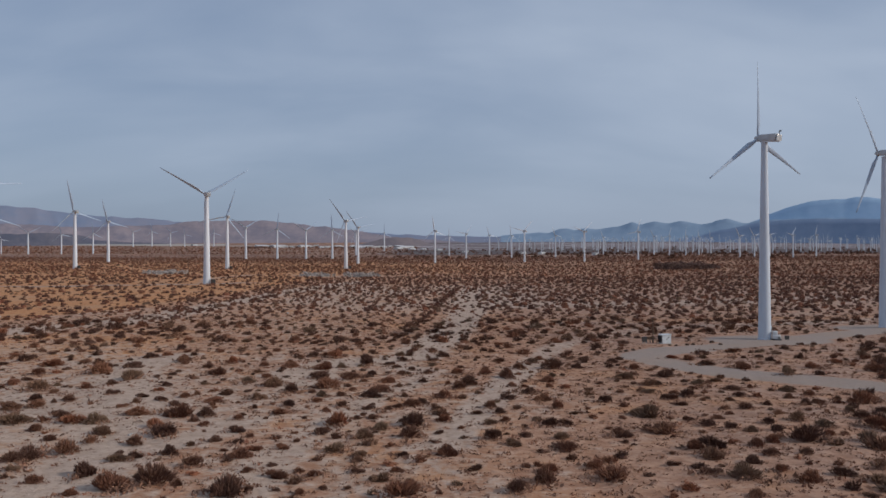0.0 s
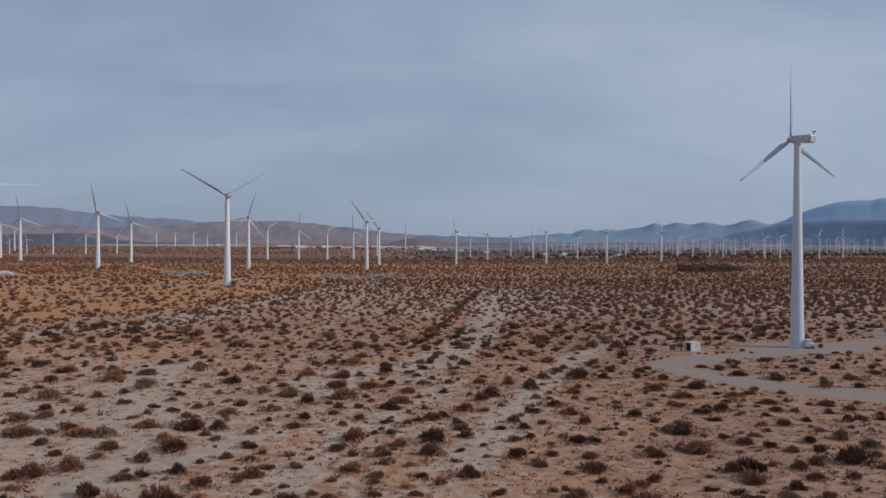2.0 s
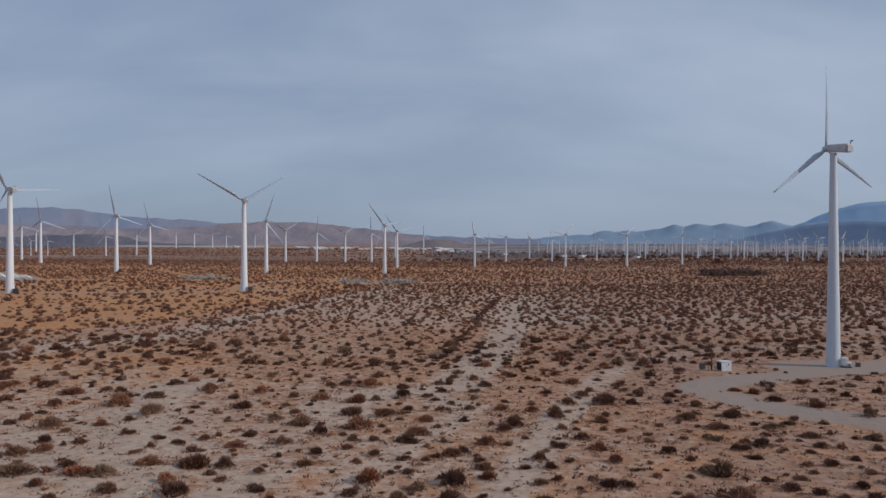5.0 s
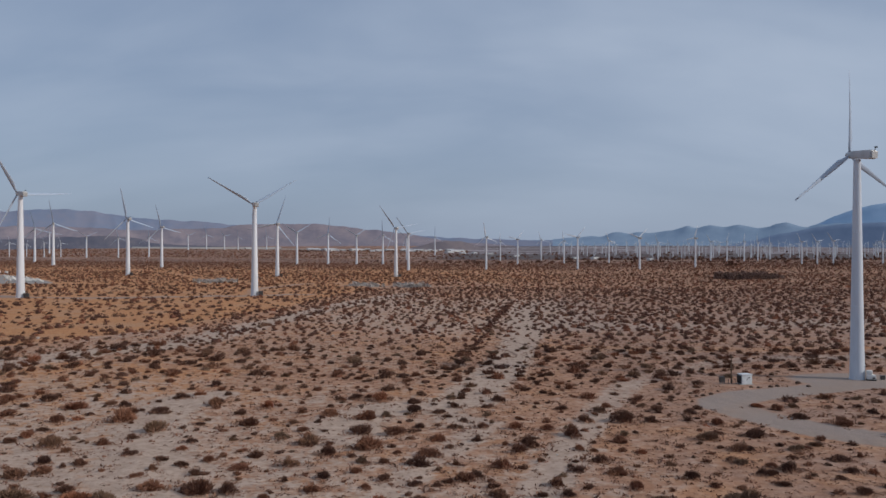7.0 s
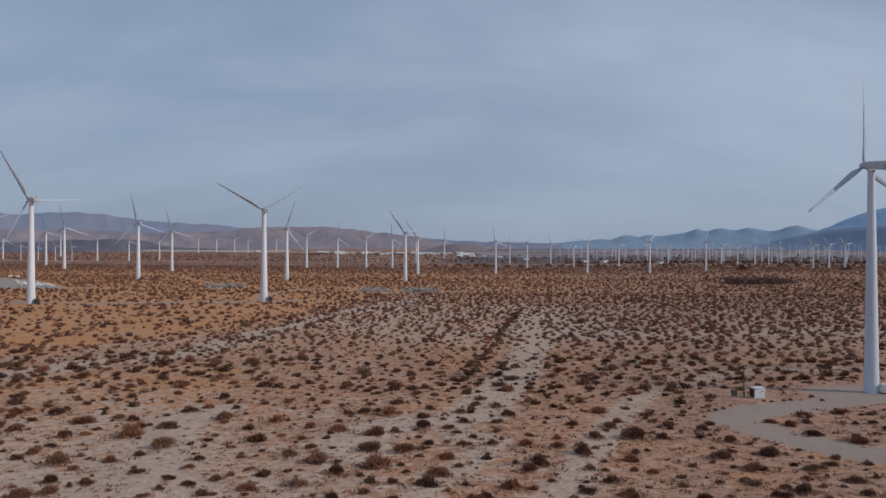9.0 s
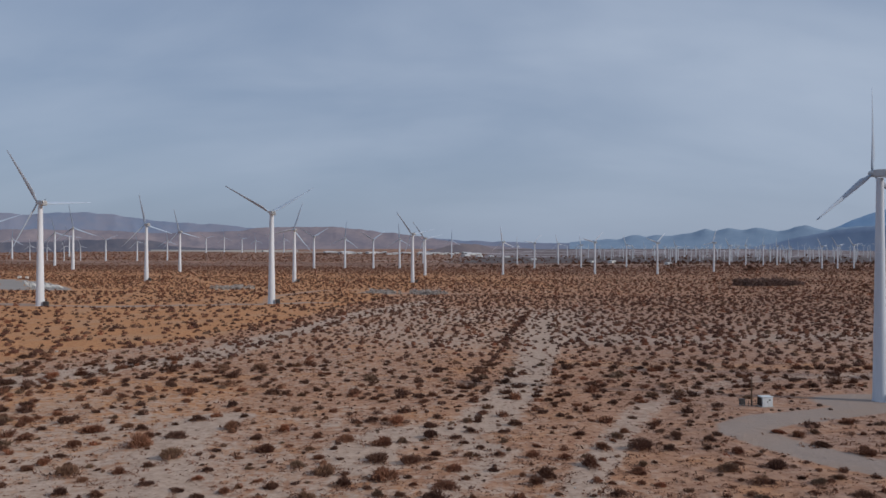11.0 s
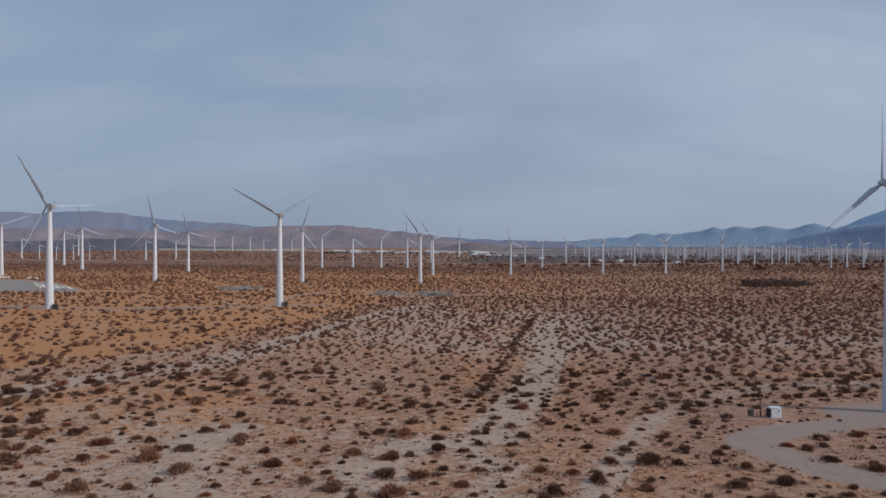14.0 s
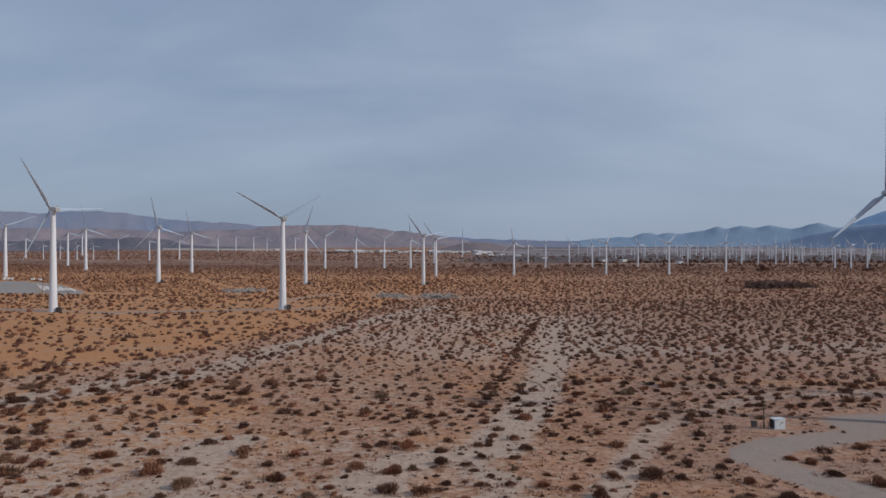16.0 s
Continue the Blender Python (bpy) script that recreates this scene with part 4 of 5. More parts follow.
def stuff(name, label, category, templates, x, y, size, mat, tones=None, sink=0.02):
    """Many plants joined in one mesh: each is a turned, scaled copy of one of the templates."""
    n = len(x)
    pick, turn = npr.randint(0, len(templates), n), npr.uniform(0, 2 * np.pi, n)
    tall = npr.uniform(0.8, 1.25, n)
    z = land(x, y)
    vs, ts = [], []
    tones = npr.uniform(0, 1, n) if tones is None else tones
    for k, t in enumerate(templates):
        i = np.nonzero(pick == k)[0]
        if not len(i):
            continue
        c, s = np.cos(turn[i])[:, None], np.sin(turn[i])[:, None]
        w = size[i][:, None]
        v = np.stack([(t[:, 0] * c - t[:, 1] * s) * w + x[i][:, None], (t[:, 0] * s + t[:, 1] * c) * w + y[i][:, None],
                      (t[:, 2] * tall[i][:, None] - sink) * w + z[i][:, None]], -1)
        vs.append(v.reshape(-1, 3))
        ts.append(np.repeat(tones[i], len(t)))
    v, tone = np.concatenate(vs), np.concatenate(ts)
    me = bpy.data.meshes.new(name)
    m = len(v)
    me.vertices.add(m)
    me.vertices.foreach_set("co", v.astype(np.float32).reshape(-1))
    me.loops.add(m)
    me.loops.foreach_set("vertex_index", np.arange(m, dtype=np.int32))
    me.polygons.add(m // 3)
    me.polygons.foreach_set("loop_start", np.arange(0, m, 3, dtype=np.int32))
    a = me.attributes.new("tone", "FLOAT", "POINT")
    a.data.foreach_set("value", tone.astype(np.float32))
    me.update(calc_edges=True)
    me.materials.append(mat)
    return tagged(new(name, me), label, category, kind="stuff")


YARD_NEAR, YARD_EDGE_X, YARD_EDGE_Y = 641, [-620, -574, -526, -471, -407, -361], [873, 881, 866, 817, 736, 672]


def spots(y0, y1, cell, keep, x_half=0.62, thin=0.0):
    """Jittered grid of places in the open view, clear of roads and pads."""
    ys = np.arange(y0, y1, cell)
    out = []
    for yy in ys:
        xs = np.arange(-(x_half * yy + 14), min(x_half, 0.49) * yy + 14, cell)
        out.append(np.stack([xs + npr.uniform(-0.48, 0.48, len(xs)) * cell, yy + npr.uniform(-0.48, 0.48, len(xs)) * cell], -1))
    p = np.concatenate(out)
    p = p[npr.uniform(0, 1, len(p)) < keep]
    s = soil(p[:, 0], p[:, 1])
    west = ease(np.interp(p[:, 1], ORANGE_EDGE_Y, ORANGE_EDGE_X) - p[:, 0], 0, 15) * ease(p[:, 1], 220, 260) * (1 - ease(p[:, 1], 560, 760))
    sparse = npr.uniform(0, 1, len(p)) > thin * west
    for n, w in ((0, 1.8), (1, 3.2), (2, 2.8), (3, 2.0), (6, 2.5)):
        sparse &= (to_line(p[:, 0], p[:, 1], WASHES[n][0]) > w * npr.uniform(0.3, 1.2, len(p))) | (npr.uniform(0, 1, len(p)) < 0.3)
    in_yard = (p[:, 0] < -300) & (p[:, 1] > YARD_NEAR) & (p[:, 1] < np.interp(p[:, 0], YARD_EDGE_X, YARD_EDGE_Y))
    sparse &= ~in_yard
    return p[sparse & (s[:, 2] < 0.3) & (np.hypot(p[:, 0] - 48, p[:, 1] - 199.5) > 5.5)]


# shrubs with a place of their own, from the foreground outwards: x, y, width
SHRUBS_FOREGROUND = [(-32.0, 76.0, 1.3), (-3.3, 76.5, 3.2), (27.4, 76.5, 1.5), (37.2, 76.5, 1.3), (-18.7, 76.6, 3.0), (6.8, 76.9, 1.9), (-12.2, 77.2, 1.1), (-17.1, 77.6, 1.3), (-29.3, 77.8, 3.3), (-8.2, 78.7, 0.7), (-23.7, 79.2, 1.3),
    (-25.9, 79.4, 3.3), (-37.0, 80.0, 1.6), (29.9, 80.2, 0.7), (9.7, 80.6, 2.4), (33.8, 80.7, 2.2), (-5.3, 81.2, 1.9), (28.2, 81.6, 2.5), (16.3, 81.7, 3.2), (-15.4, 82.4, 2.1), (-33.5, 83.0, 2.8), (25.7, 83.2, 2.1),
    (-12.2, 83.2, 1.6), (37.8, 83.4, 2.4), (-8.0, 83.7, 1.6), (-18.5, 83.9, 1.2), (-4.3, 84.1, 1.4), (32.6, 84.3, 1.4), (10.4, 84.3, 1.9), (-41.6, 84.4, 1.7), (-24.4, 86.0, 2.1), (15.3, 86.3, 2.2)]
SHRUBS_WEST_BEND = [(30.9, 87.3, 1.8), (-43.6, 88.4, 2.0), (-32.9, 88.4, 2.0), (-42.4, 89.6, 2.5), (-20.6, 89.6, 2.3), (-31.4, 89.9, 1.8), (27.5, 90.0, 2.5), (-8.4, 90.0, 1.7), (33.9, 90.3, 1.6), (-4.0, 90.5, 1.4), (0.5, 90.9, 2.7),
    (-28.4, 91.0, 1.9), (37.7, 91.4, 1.8), (24.0, 91.6, 0.9), (-23.1, 92.4, 0.8), (-40.0, 92.8, 2.4), (-11.2, 93.0, 2.6), (-20.2, 93.3, 1.8), (-17.3, 93.8, 1.6), (27.0, 94.2, 2.1), (13.2, 94.4, 2.9), (29.3, 94.5, 2.9),
    (33.8, 94.6, 1.6), (-5.6, 94.8, 0.9), (-27.5, 95.0, 1.1), (7.6, 95.8, 2.0), (-34.0, 96.4, 2.2), (36.5, 97.0, 1.6), (-39.4, 97.2, 1.5), (-16.3, 97.2, 1.1), (-25.4, 97.3, 1.5), (40.4, 97.8, 3.8)]
SHRUBS_EAST_SAND = [(-44.6, 98.5, 1.7), (5.7, 98.8, 2.0), (37.6, 99.0, 1.5), (13.6, 99.5, 2.0), (-22.1, 99.8, 1.3), (-8.7, 100.2, 2.3), (-3.9, 100.3, 2.5), (-32.4, 100.6, 4.0), (20.4, 101.1, 2.6), (-39.9, 101.4, 2.6), (44.4, 101.5, 1.4),
    (-17.3, 101.7, 0.9), (-14.4, 102.0, 1.7), (-24.6, 102.7, 2.2), (26.2, 102.8, 3.7), (36.1, 102.9, 1.7), (-11.2, 103.0, 0.8), (-48.7, 103.2, 1.9), (2.0, 104.3, 1.1), (-7.4, 104.5, 1.9), (34.3, 104.9, 1.5), (-35.3, 105.7, 2.2),
    (45.9, 105.9, 2.1), (52.3, 106.2, 3.0), (-29.2, 106.4, 1.5), (32.1, 106.4, 1.8), (13.1, 106.5, 2.4), (5.6, 107.0, 1.5), (15.1, 107.2, 2.1), (-43.2, 107.4, 2.4), (-4.0, 107.4, 3.0), (-13.1, 107.5, 3.3)]
SHRUBS_FLAT = [(40.0, 107.9, 1.9), (-46.5, 108.0, 3.1), (-53.8, 108.2, 3.7), (7.6, 108.4, 1.2), (11.5, 108.4, 1.2), (-0.1, 109.5, 2.2), (44.3, 109.6, 2.2), (-26.0, 109.9, 1.4), (30.7, 110.2, 1.6), (-48.9, 110.5, 1.8), (-11.3, 110.7, 1.3),
    (34.7, 110.9, 1.4), (52.8, 111.2, 1.9), (-9.0, 111.6, 1.6), (-34.3, 112.4, 4.1), (-31.0, 112.6, 2.4), (-39.9, 112.7, 2.6), (4.2, 113.3, 1.3), (26.5, 113.3, 3.7), (7.3, 113.4, 1.6), (43.3, 113.4, 1.4), (-0.4, 113.5, 2.1),
    (-21.9, 113.5, 2.4), (-15.7, 114.9, 1.3), (53.1, 115.2, 1.6), (57.5, 115.4, 1.9), (-7.6, 116.7, 1.2), (-10.3, 116.8, 1.7), (9.8, 116.8, 1.5), (15.2, 116.9, 1.7), (40.1, 117.0, 1.7), (-58.5, 117.0, 2.7)]
SHRUBS_PALE_PAN = [(-25.8, 117.6, 1.3), (-43.7, 117.6, 1.7), (6.3, 117.9, 2.0), (-6.4, 118.5, 1.4), (-21.3, 118.6, 1.7), (-14.1, 118.6, 1.7), (-56.0, 118.7, 2.4), (44.1, 119.7, 1.5), (49.3, 119.9, 2.0), (-4.5, 119.9, 2.7), (32.4, 120.7, 1.7),
    (-43.3, 121.0, 1.5), (-17.9, 121.4, 1.4), (-3.2, 121.5, 1.6), (-55.2, 121.7, 1.1), (52.0, 121.7, 1.9), (22.4, 122.2, 1.9), (58.3, 122.3, 3.8), (-32.6, 122.6, 2.3), (-53.4, 122.8, 1.9), (-58.8, 123.5, 2.1), (40.1, 123.5, 1.4),
    (13.9, 123.8, 2.6), (-40.7, 124.0, 1.8), (32.3, 124.6, 1.8), (9.1, 124.6, 1.9), (-27.1, 124.8, 2.8), (56.1, 125.5, 1.1), (31.5, 125.5, 1.4), (49.4, 125.7, 1.8), (-10.7, 125.8, 2.5), (-0.1, 125.9, 2.9)]
SHRUBS_WASH_MOUTH = [(42.3, 126.2, 1.6), (-15.3, 126.5, 1.4), (-18.1, 126.5, 1.8), (-44.2, 126.5, 1.8), (-38.3, 126.6, 1.8), (35.2, 126.7, 1.8), (-6.0, 127.0, 1.2), (-49.4, 128.4, 2.2), (33.6, 128.7, 1.3), (21.1, 128.7, 1.5), (53.6, 128.9, 1.8),
    (-37.1, 129.4, 1.4), (9.3, 129.5, 1.0), (4.8, 129.7, 1.1), (-59.0, 129.7, 1.5), (40.8, 129.7, 1.1), (30.2, 130.0, 2.0), (-32.8, 130.1, 2.6), (12.6, 130.1, 2.4), (-23.4, 131.1, 2.2), (-9.7, 131.4, 3.0), (-14.4, 132.0, 1.5),
    (51.6, 132.3, 2.1), (43.6, 132.5, 2.6), (-62.8, 132.5, 3.2), (-44.3, 132.7, 1.5), (-35.7, 133.1, 1.6), (37.4, 133.2, 1.1), (-56.2, 134.5, 1.9), (1.9, 135.0, 1.9), (-18.3, 135.1, 3.8), (47.1, 135.6, 1.2)]
SHRUBS_WASH_FORK = [(18.3, 135.8, 1.9), (-70.5, 135.8, 1.9), (-15.5, 136.0, 1.1), (-64.8, 136.3, 2.2), (-7.5, 136.7, 1.2), (10.4, 136.8, 1.4), (-44.4, 137.0, 2.0), (-27.7, 137.4, 3.3), (-62.2, 138.0, 1.4), (33.6, 138.0, 1.2), (32.1, 138.4, 2.4),
    (40.1, 138.4, 2.4), (3.6, 138.6, 3.0), (-53.8, 138.6, 1.6), (-69.9, 138.7, 2.0), (0.1, 138.9, 1.1), (-39.2, 139.6, 1.5), (12.7, 140.6, 1.1), (-32.6, 141.0, 2.4), (-9.8, 141.5, 2.4), (-3.9, 141.7, 1.3), (43.6, 142.1, 1.8),
    (16.9, 142.4, 2.6), (-70.3, 144.0, 1.9), (-53.1, 144.1, 3.9), (29.3, 145.2, 2.9), (9.9, 145.3, 3.1), (-16.6, 145.3, 3.3), (-21.1, 145.4, 3.5), (-30.3, 145.5, 1.6), (17.6, 146.3, 1.7), (36.7, 147.1, 2.7)]
SHRUBS_WASH_BANK = [(31.6, 148.3, 2.0), (6.5, 148.9, 1.8), (-47.6, 149.2, 1.9), (58.2, 149.4, 2.8), (-39.8, 149.7, 3.4), (1.6, 149.8, 2.0), (-71.4, 150.0, 2.4), (-13.2, 150.6, 1.7), (-3.3, 150.7, 1.9), (-33.3, 151.1, 1.6), (-61.2, 151.4, 3.9),
    (75.3, 154.1, 3.1), (-6.5, 155.1, 1.3), (-68.8, 155.3, 1.6), (33.3, 155.4, 2.2), (-22.4, 155.9, 3.6), (2.4, 156.9, 1.6), (23.4, 156.9, 1.8), (-62.2, 157.1, 2.2), (12.9, 157.1, 2.2), (-28.7, 157.3, 2.7), (65.8, 157.3, 3.1),
    (53.0, 157.3, 3.1), (-57.4, 157.5, 3.2), (18.9, 157.5, 3.6), (56.0, 157.6, 1.0), (-19.5, 158.3, 1.7), (-9.5, 158.8, 1.5), (-44.1, 159.0, 2.7), (-34.2, 160.3, 2.6), (-74.6, 161.5, 4.1), (-83.9, 161.7, 1.9)]
SHRUBS_ROAD_EDGE = [(-10.9, 162.2, 2.3), (-15.3, 162.4, 2.8), (48.4, 163.0, 2.8), (61.8, 163.1, 1.3), (58.5, 163.6, 1.4), (-66.6, 163.7, 2.3), (30.8, 164.1, 2.8), (-50.8, 165.6, 2.8), (73.8, 165.8, 2.8), (-41.6, 166.1, 2.9), (16.1, 166.1, 3.3),
    (-70.5, 166.4, 2.4), (62.0, 167.4, 2.0), (-90.5, 167.5, 2.9), (26.3, 167.6, 2.4), (-2.9, 167.7, 2.4), (9.6, 167.8, 2.9), (-51.4, 168.0, 2.9), (-8.8, 168.2, 2.3), (-83.3, 168.2, 3.4), (-97.8, 169.8, 2.5), (-74.9, 169.9, 1.7),
    (47.4, 170.8, 2.9), (17.7, 171.1, 2.3), (-16.3, 171.5, 3.1), (-90.6, 171.6, 2.0), (24.3, 171.8, 2.3), (-93.5, 172.4, 2.0), (-83.6, 172.4, 2.2), (69.6, 172.4, 2.7), (5.6, 172.6, 1.4), (58.8, 173.0, 1.8)]
SHRUBS_YARD_EDGE = [(-60.0, 173.0, 3.0), (-22.8, 173.1, 3.6), (61.8, 173.1, 1.6), (44.4, 173.1, 2.5), (50.8, 173.8, 2.3), (-76.8, 174.2, 2.0), (-1.3, 175.2, 2.9), (-27.4, 175.6, 3.2), (-25.4, 176.5, 2.0), (-89.4, 176.5, 2.6), (-36.9, 177.3, 1.5),
    (-10.1, 177.4, 2.9), (-58.2, 177.7, 2.8), (-41.6, 178.0, 1.5), (24.1, 178.0, 2.9), (66.9, 178.3, 2.4), (-82.4, 178.3, 1.8), (30.3, 178.3, 1.7), (-72.8, 178.5, 3.1), (-8.2, 178.6, 2.5), (51.8, 179.1, 3.3), (15.7, 179.4, 3.6),
    (-15.8, 179.9, 2.2), (62.9, 180.9, 1.2), (-91.8, 181.0, 1.8), (64.8, 181.3, 2.2), (-107.1, 182.0, 2.1), (-48.7, 182.2, 2.3), (-33.4, 182.4, 1.5), (-98.8, 182.5, 2.7), (-78.4, 182.6, 2.1), (-87.0, 182.9, 2.1)]
SHRUBS_TURNING_LOOP = [(-27.8, 183.2, 2.1), (59.8, 183.2, 3.6), (74.7, 183.5, 1.7), (-67.9, 183.6, 1.6), (7.6, 183.7, 2.3), (-56.2, 183.7, 2.1), (-3.7, 183.8, 3.0), (20.9, 183.9, 2.0), (-44.0, 184.0, 2.6), (-62.2, 184.3, 1.8), (-7.8, 185.2, 2.8),
    (-23.1, 185.3, 3.1), (-77.3, 186.6, 2.2), (-40.2, 186.8, 2.1), (72.3, 186.9, 2.2), (3.6, 186.9, 2.8), (-52.5, 187.8, 1.3), (-59.3, 188.9, 3.0), (12.6, 189.1, 2.6), (-15.2, 189.4, 1.6), (32.4, 191.3, 2.8), (-69.8, 191.5, 2.2),
    (-7.1, 191.9, 2.7), (-92.7, 192.1, 3.1), (-84.2, 192.4, 2.4), (-78.1, 193.6, 2.5), (-16.5, 194.7, 2.2), (-20.7, 195.6, 2.2), (-82.8, 195.8, 2.0), (79.3, 196.5, 1.8), (82.5, 196.6, 1.6), (-86.3, 197.1, 2.6)]
SHRUBS_KIOSK_FLAT = [(39.7, 197.1, 2.7), (6.8, 197.3, 2.2), (-29.1, 197.6, 2.8), (-9.9, 198.4, 2.8), (-110.9, 198.9, 2.4), (-106.7, 199.4, 2.4), (30.9, 199.9, 2.2), (19.1, 200.2, 2.7), (-14.2, 200.4, 1.7), (-116.4, 200.5, 4.2), (-91.6, 200.6, 2.2),
    (-73.5, 200.9, 3.5), (-34.4, 201.2, 2.0), (3.3, 201.2, 2.8), (-41.8, 201.8, 2.0), (25.0, 202.2, 2.8), (-48.2, 202.9, 2.6), (34.1, 203.2, 2.8), (-93.3, 203.6, 2.7), (-1.4, 204.0, 4.0), (-54.7, 204.2, 4.1), (-36.7, 204.4, 3.4),
    (-19.8, 204.6, 2.9), (-74.2, 205.0, 3.6), (-13.2, 205.1, 2.3), (-83.8, 205.2, 2.4), (-33.8, 205.9, 2.3), (-80.8, 206.0, 1.8), (-25.3, 207.0, 2.9), (7.7, 207.5, 2.6), (-109.2, 207.5, 2.8), (16.0, 208.4, 2.9)]
SHRUBS_WEST_WASH = [(-37.9, 208.9, 3.6), (28.9, 210.2, 4.0), (-106.7, 210.2, 3.1), (-116.0, 210.2, 3.1), (37.2, 210.8, 3.2), (-3.8, 211.0, 3.5), (7.6, 211.1, 1.7), (-69.1, 211.7, 2.5), (-124.2, 211.7, 5.0), (21.8, 211.9, 2.3), (-81.4, 212.0, 2.5),
    (-93.3, 212.5, 2.5), (3.2, 213.0, 2.4), (-8.4, 213.4, 2.7), (-102.6, 213.6, 3.8), (32.2, 214.6, 2.7), (15.3, 214.6, 3.6), (-30.9, 215.7, 2.2), (42.2, 215.7, 2.7), (-69.0, 215.7, 4.4), (18.7, 216.3, 2.7), (-19.8, 218.4, 1.9),
    (-103.7, 218.5, 2.6), (-0.9, 219.3, 3.4), (16.5, 219.3, 3.6), (40.8, 222.0, 3.0), (45.7, 222.1, 1.8), (59.4, 222.4, 3.3), (33.2, 222.8, 3.1), (-118.1, 223.3, 4.7), (-24.7, 223.4, 2.9), (24.6, 223.5, 2.8)]
SHRUBS_SHADOW_STRIP = [(-93.4, 223.5, 3.0), (-65.3, 224.6, 2.9), (52.8, 225.1, 3.7), (-4.5, 225.8, 3.5), (-36.8, 226.1, 3.9), (68.3, 227.1, 4.6), (62.5, 227.5, 2.5), (-19.1, 227.5, 2.3), (-113.2, 228.0, 5.1), (18.9, 228.0, 2.5), (-72.4, 228.2, 4.7),
    (-29.6, 228.5, 3.3), (-131.9, 229.8, 4.1), (38.5, 230.2, 2.9), (74.8, 233.2, 5.7), (54.4, 233.6, 2.6), (-109.5, 234.1, 3.5), (45.6, 234.5, 2.6), (79.5, 234.7, 3.2), (66.2, 235.0, 2.9), (-1.7, 235.4, 3.3), (-91.5, 236.8, 5.9),
    (10.2, 236.9, 4.0), (23.0, 238.4, 4.7), (-108.5, 239.3, 5.7), (-0.4, 239.5, 3.4), (47.5, 240.4, 2.7), (-125.8, 241.1, 2.9), (-79.9, 241.8, 3.9), (-70.4, 244.5, 5.0), (-88.3, 245.3, 3.6), (-23.2, 245.5, 3.5)]
SHRUBS_RED_SAND = [(-123.9, 245.8, 2.2), (78.9, 246.1, 3.7), (29.0, 246.6, 2.8), (-94.3, 246.8, 2.9), (-3.3, 247.6, 3.5), (63.7, 248.2, 2.7), (-107.0, 248.3, 4.4), (-121.1, 248.8, 3.4), (-64.2, 249.9, 2.6), (11.9, 251.9, 5.0), (35.5, 252.0, 4.2),
    (47.4, 252.9, 3.2), (-59.7, 253.2, 4.1), (84.3, 255.1, 4.2), (50.3, 255.3, 2.8), (40.1, 256.4, 2.5), (59.1, 256.5, 3.5), (73.9, 258.1, 3.5), (56.1, 258.3, 3.2), (5.3, 258.4, 2.9), (80.3, 258.7, 3.2), (-100.8, 259.0, 4.6),
    (-111.2, 260.1, 3.1), (-119.0, 262.2, 3.9), (34.3, 265.2, 2.6), (-98.2, 266.9, 3.2), (68.8, 266.9, 4.1), (92.8, 267.1, 4.0), (-93.0, 267.3, 2.8), (-146.1, 267.5, 3.3), (-62.7, 267.9, 3.1), (-86.7, 268.9, 5.6)]
SHRUBS_TRACK_HEAD = [(75.1, 269.9, 3.7), (87.3, 271.4, 4.1), (-151.5, 273.5, 5.0), (52.6, 274.9, 3.1), (84.2, 275.9, 3.8), (-62.3, 279.4, 3.3), (-79.1, 280.7, 3.3), (71.2, 284.9, 2.8), (95.9, 285.1, 3.9), (30.8, 286.4, 3.2), (62.0, 287.0, 3.6),
    (-124.9, 288.4, 3.0), (-154.9, 288.5, 2.6), (101.1, 291.0, 3.2), (-95.1, 298.9, 4.5)]
placed = np.array(SHRUBS_FOREGROUND + SHRUBS_WEST_BEND + SHRUBS_EAST_SAND + SHRUBS_FLAT + SHRUBS_PALE_PAN + SHRUBS_WASH_MOUTH + SHRUBS_WASH_FORK + SHRUBS_WASH_BANK
                  + SHRUBS_ROAD_EDGE + SHRUBS_YARD_EDGE + SHRUBS_TURNING_LOOP + SHRUBS_KIOSK_FLAT + SHRUBS_WEST_WASH + SHRUBS_SHADOW_STRIP + SHRUBS_RED_SAND + SHRUBS_TRACK_HEAD)


def free_of(p, others, gap):
    d = np.hypot(p[:, None, 0] - others[None, :, 0], p[:, None, 1] - others[None, :, 1])
    return p[d.min(1) > gap]


placed[:, 2] = np.minimum(placed[:, 2] * np.where(placed[:, 1] < 160, 1.14, 1.0), 4.6)
near_all = placed[:300]
open_view = lambda p: np.abs(p[:, 0] + 0.03 * p[:, 1]) < 0.5 * p[:, 1] + 1


